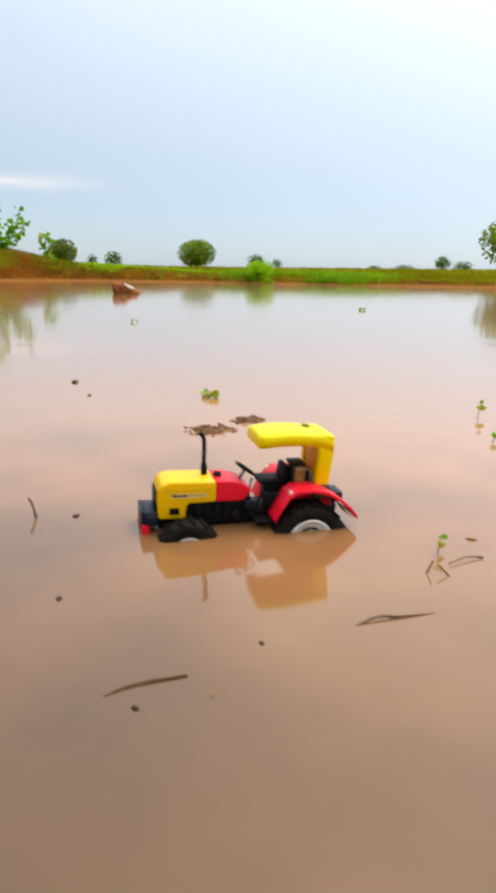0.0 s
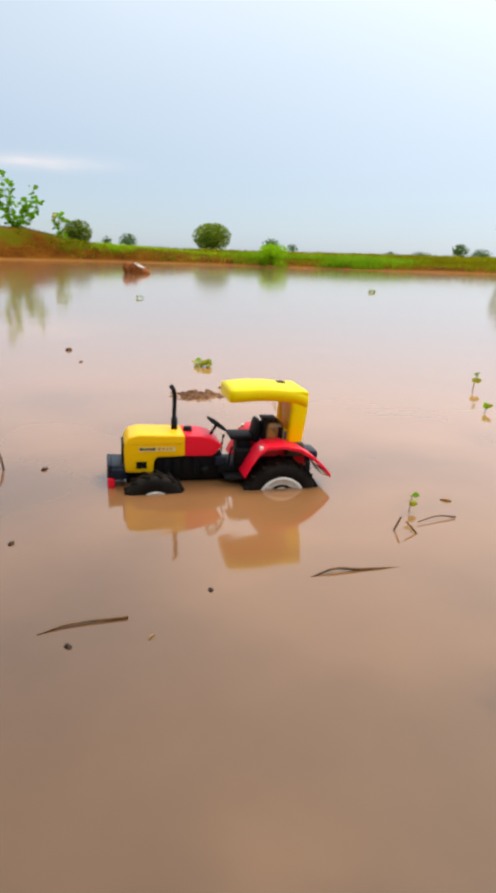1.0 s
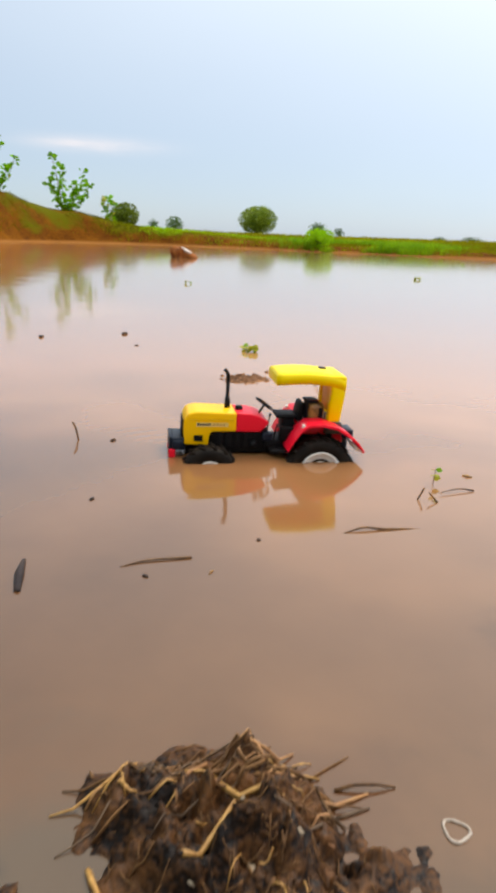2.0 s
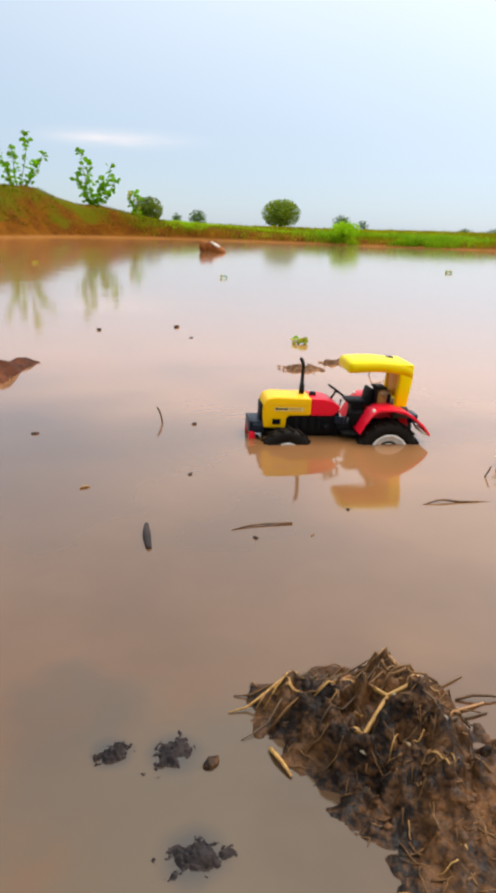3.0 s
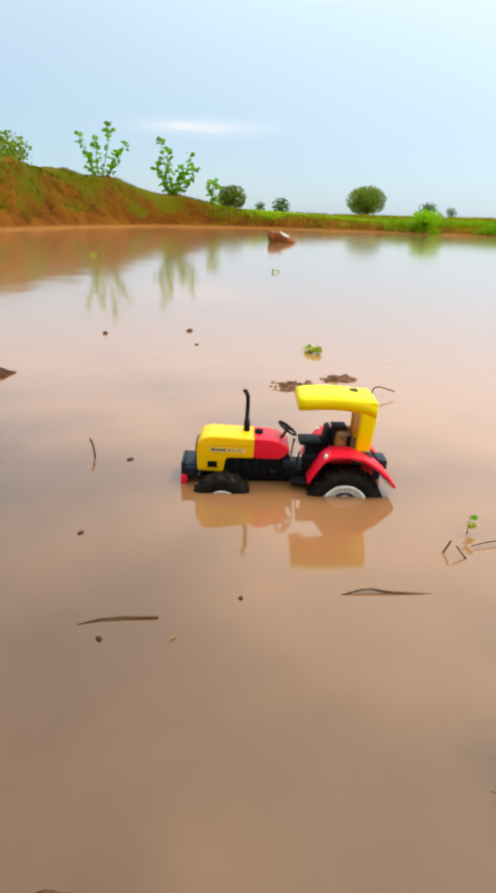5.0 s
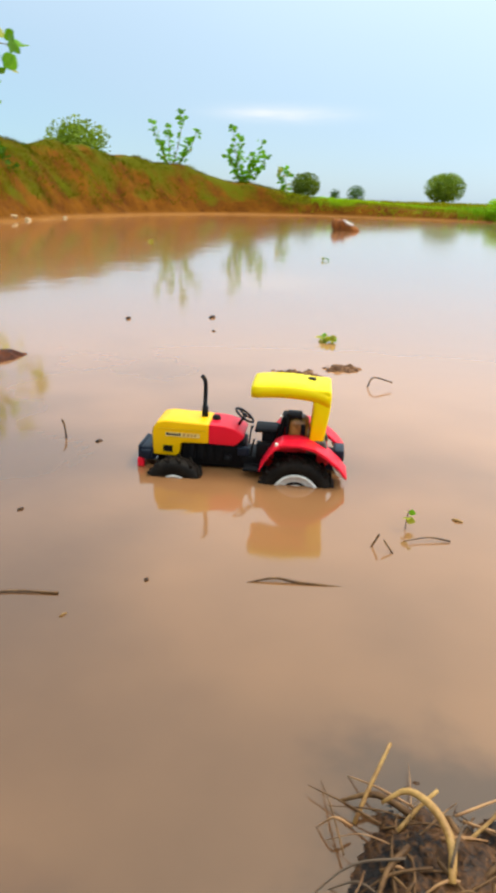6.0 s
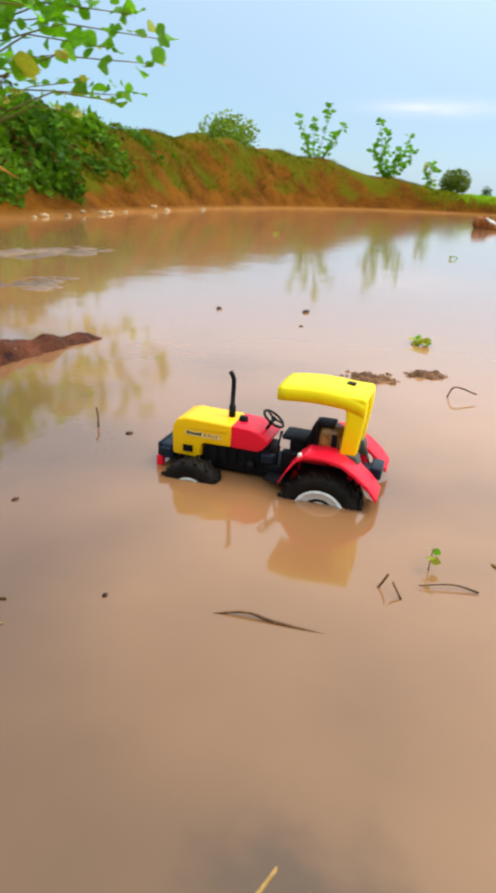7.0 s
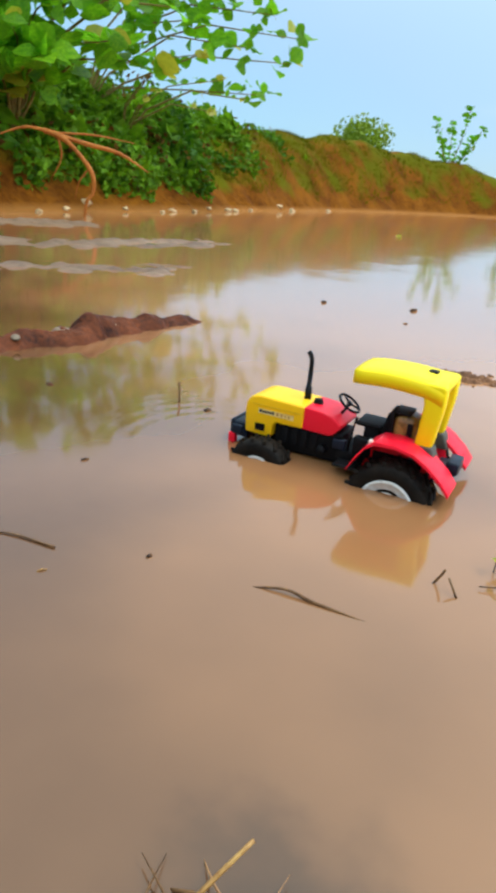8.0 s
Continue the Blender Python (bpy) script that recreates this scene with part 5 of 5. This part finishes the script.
def floating_leaves(name, x, y, size, count, seed, label, lift=0.2):
    """A floating tuft of small green leaves."""
    r = random.Random(seed)
    root = tagged(new(name), label, "water plant")
    root.location = (x, y, 0.001)
    for k in range(count):
        a = r.uniform(0, 6.28)
        d = size * 0.26 * math.sqrt(r.random())
        add_leaf(root, r, (math.cos(a) * d, math.sin(a) * d * 0.8, size * r.uniform(0.02, 0.15)), size * 0.26, (math.cos(a), math.sin(a), lift), 0.6)
    return root


floating_leaves("floating_plant", -0.070, 0.640, 0.044, 26, 91, "floating tuft of yellow-green leaves on the pond", 0.35)
floating_leaves("floating_plant", 0.70, 3.60, 0.060, 20, 92, "floating tuft of green leaves on the pond", 0.5)
floating_leaves("floating_plant", 1.67, 6.95, 0.06, 8, 93, "small green plant in the pond", 0.5)
floating_leaves("floating_plant", -0.52, 2.45, 0.045, 8, 94, "small green plant in the pond", 0.4)
floating_leaves("floating_plant", -1.75, 3.10, 0.045, 8, 95, "small green plant in the pond", 0.4)


def sprout(x, y, height, leaves, size, seed, label, lean=0.1, yellow=0.2):
    r = random.Random(seed)
    root = tagged(new("sprout"), label, "sprout")
    root.location = (x, y, 0)
    pts = [(0, 0, -0.01), (lean * height * 0.3, 0, height * 0.5), (lean * height, 0, height)]
    part("stem", tube(pts, [size * 0.09, size * 0.07, size * 0.05], 7), TWIG, root)
    for k in range(leaves):
        a = 2.4 * k
        z = height * (0.45 + 0.55 * k / leaves)
        add_leaf(root, r, (lean * z, 0, z), size, (math.cos(a), math.sin(a), 0.7), yellow)
    return root


sprout(0.170, -0.078, 0.017, 6, 0.0058, 96, "small green sprout standing in the water", 0.1, 0.7)
sprout(0.389, 0.482, 0.030, 3, 0.010, 97, "thin brown weed standing in the water", 0.3, 0.9)
sprout(0.356, 0.316, 0.010, 3, 0.009, 98, "thin brown weed lying on the water", 0.8, 0.9)

# a two-tone stone out in the pond
boulder = tagged(new("stone"), "brown stone with a pale side rising from the pond", "stone")
boulder.location = (-1.20, 5.90, 0)
crown, tail = lump(0.072, 0.070, 0.085, 4, 0.45, 3, 1.6), lump(0.105, 0.055, 0.040, 6, 0.4, 3, 1.6)
bmesh.ops.transform(crown, matrix=pose(-0.035, 0, 0.030), verts=crown.verts)
bmesh.ops.transform(tail, matrix=pose(0.060, 0, 0.022, 0, 17, 0), verts=tail.verts)
part("stone_body", merge(crown, tail), BOULDER, boulder)
ob = part("pale_chip", lump(0.050, 0.035, 0.016, 9, 0.5, 3, 1.9), BOULDER_PALE, boulder, "pale stone flank")
ob.matrix_basis = pose(0.052, -0.030, 0.066, 0, 26, 0)


def mud_bar(name, points, width, height, seed, mat, label, lift=0.0):
    """A low ridge of mud along a line, uneven in width and height."""
    pts = [Vector(p) for p in points]
    n, m = 160, 30
    verts, faces = [], []
    for i in range(n):
        u = i / (n - 1) * (len(pts) - 1)
        k = min(int(u), len(pts) - 2)
        p = pts[k].lerp(pts[k + 1], u - k)
        d = (pts[k + 1] - pts[k]).normalized()
        side = Vector((-d.y, d.x, 0))
        ends = min(1.0, 6 * i / (n - 1), 6 * (1 - i / (n - 1)))
        for j in range(m):
            v = j / (m - 1) * 2 - 1
            sway = noise.noise(Vector((u * 2.3, seed * 1.7, 0.5))) * 0.5 + noise.noise(Vector((u * 7.1, seed * 2.9, 3.5))) * 0.25
            q = p + side * (v * (1 + 0.4 * noise.noise(Vector((u * 4.0, seed, 8.0)))) + sway) * width
            f = noise.fractal(Vector((q.x * 14, q.y * 14, seed)), 0.9, 2.1, 5)
            g = noise.noise(Vector((q.x * 5, q.y * 5, seed + 7)))
            z = height * ends ** 0.5 * (max(0.0, 1 - v * v) * (1.25 + 0.45 * g) + (2.0 if mat is SHOAL else 0.9) * f * (1 - v * v)) - 0.005 - 0.010 * v * v
            verts.append((q.x, q.y, z + lift))
    for i in range(n - 1):
        for j in range(m - 1):
            a = i * m + j
            faces.append((a, a + 1, a + m + 1, a + m))
    ob = new(name, mesh_of(name, verts, faces, mat, True))
    return tagged(ob, label, "mud bar")


mud_bar("mud_bar", [(-0.58, -0.42, 0), (-0.50, -0.07, 0), (-0.492, 0.08, 0), (-0.505, 0.20, 0), (-0.515, 0.32, 0)],
        0.040, 0.018, 2, REDMUD, "dark red-brown ridge of mud in the shallows")
mud_bar("mud_bar", [(-2.3, 0.2, 0), (-1.75, 0.60, 0), (-1.62, 1.20, 0), (-1.70, 1.55, 0)], 0.26, 0.0065, 5, SHOAL, "low flat spit of wet grey-brown silt")
mud_bar("mud_bar", [(-1.9, -0.1, 0), (-1.32, 0.30, 0), (-1.06, 0.60, 0), (-1.08, 0.85, 0)], 0.15, 0.006, 8, SHOAL, "low flat spit of wet grey-brown silt")
mud_bar("mud_bar", [(-3.0, 0.0, 0), (-2.5, 0.9, 0), (-2.6, 1.6, 0)], 0.34, 0.008, 11, SHOAL, "low flat spit of wet grey-brown silt at the bank")

rng = random.Random(83)
for k in range(9):
    y = -0.12 + 0.030 * k + rng.uniform(-0.015, 0.015)
    s = rng.uniform(0.003, 0.008)
    ob = link("pale_clod", lump(s * 1.6, s, s * 0.7, k + 2, 0.4, 2), HUSK)
    ob.matrix_basis = pose(-0.495 - 0.05 * abs(y - 0.02) + rng.uniform(-0.012, 0.012), y, 0.0125, 0, 0, rng.uniform(0, 180))
    tagged(ob, "small pale grey clod on the mud ridge", "debris", "pale clods on the mud ridge")

# bared root hanging from the near bank
hang = tagged(new("bared_root"), "orange-brown bared root hanging from the bank to the water", "root")
top_of = ray_place(57.8, 2.7, 3.85, NEAR_EYE)
hang.location = (top_of.x, top_of.y, 0)
h = top_of.z
part("root", bend([(0, 0, h), (0.06, 0.06, h * 0.94), (0.11, 0.11, h * 0.80), (0.16, 0.17, h * 0.55), (0.165, 0.175, h * 0.32), (0.14, 0.15, 0.08), (0.13, 0.14, -0.02)],
                  [0.013, 0.015, 0.010, 0.013, 0.009, 0.010, 0.006], 9), BARED, hang)
part("rootlet", bend([(0.04, 0.04, h * 0.97), (0.14, 0.16, h * 0.88), (0.25, 0.28, h * 0.80), (0.34, 0.40, h * 0.60)], [0.010, 0.012, 0.009, 0.003], 8), BARED, hang)
part("rootlet", bend([(0.02, 0.0, h), (-0.06, -0.08, h * 1.02), (-0.16, -0.18, h * 0.9)], [0.009, 0.007, 0.003], 8), BARED, hang)
part("rootlet", bend([(0.03, 0.03, h * 0.98), (0.16, 0.19, h * 0.99), (0.30, 0.34, h * 0.93)], [0.006, 0.005, 0.002], 7), BARED, hang)
part("rootlet", bend([(0.05, 0.05, h * 0.93), (0.04, 0.07, h * 0.70), (-0.01, 0.04, h * 0.45)], [0.006, 0.005, 0.002], 7), BARED, hang)
part("rootlet", bend([(0.15, 0.16, h * 0.60), (0.10, 0.13, h * 0.42), (0.08, 0.12, h * 0.22)], [0.005, 0.004, 0.002], 7), BARED, hang)
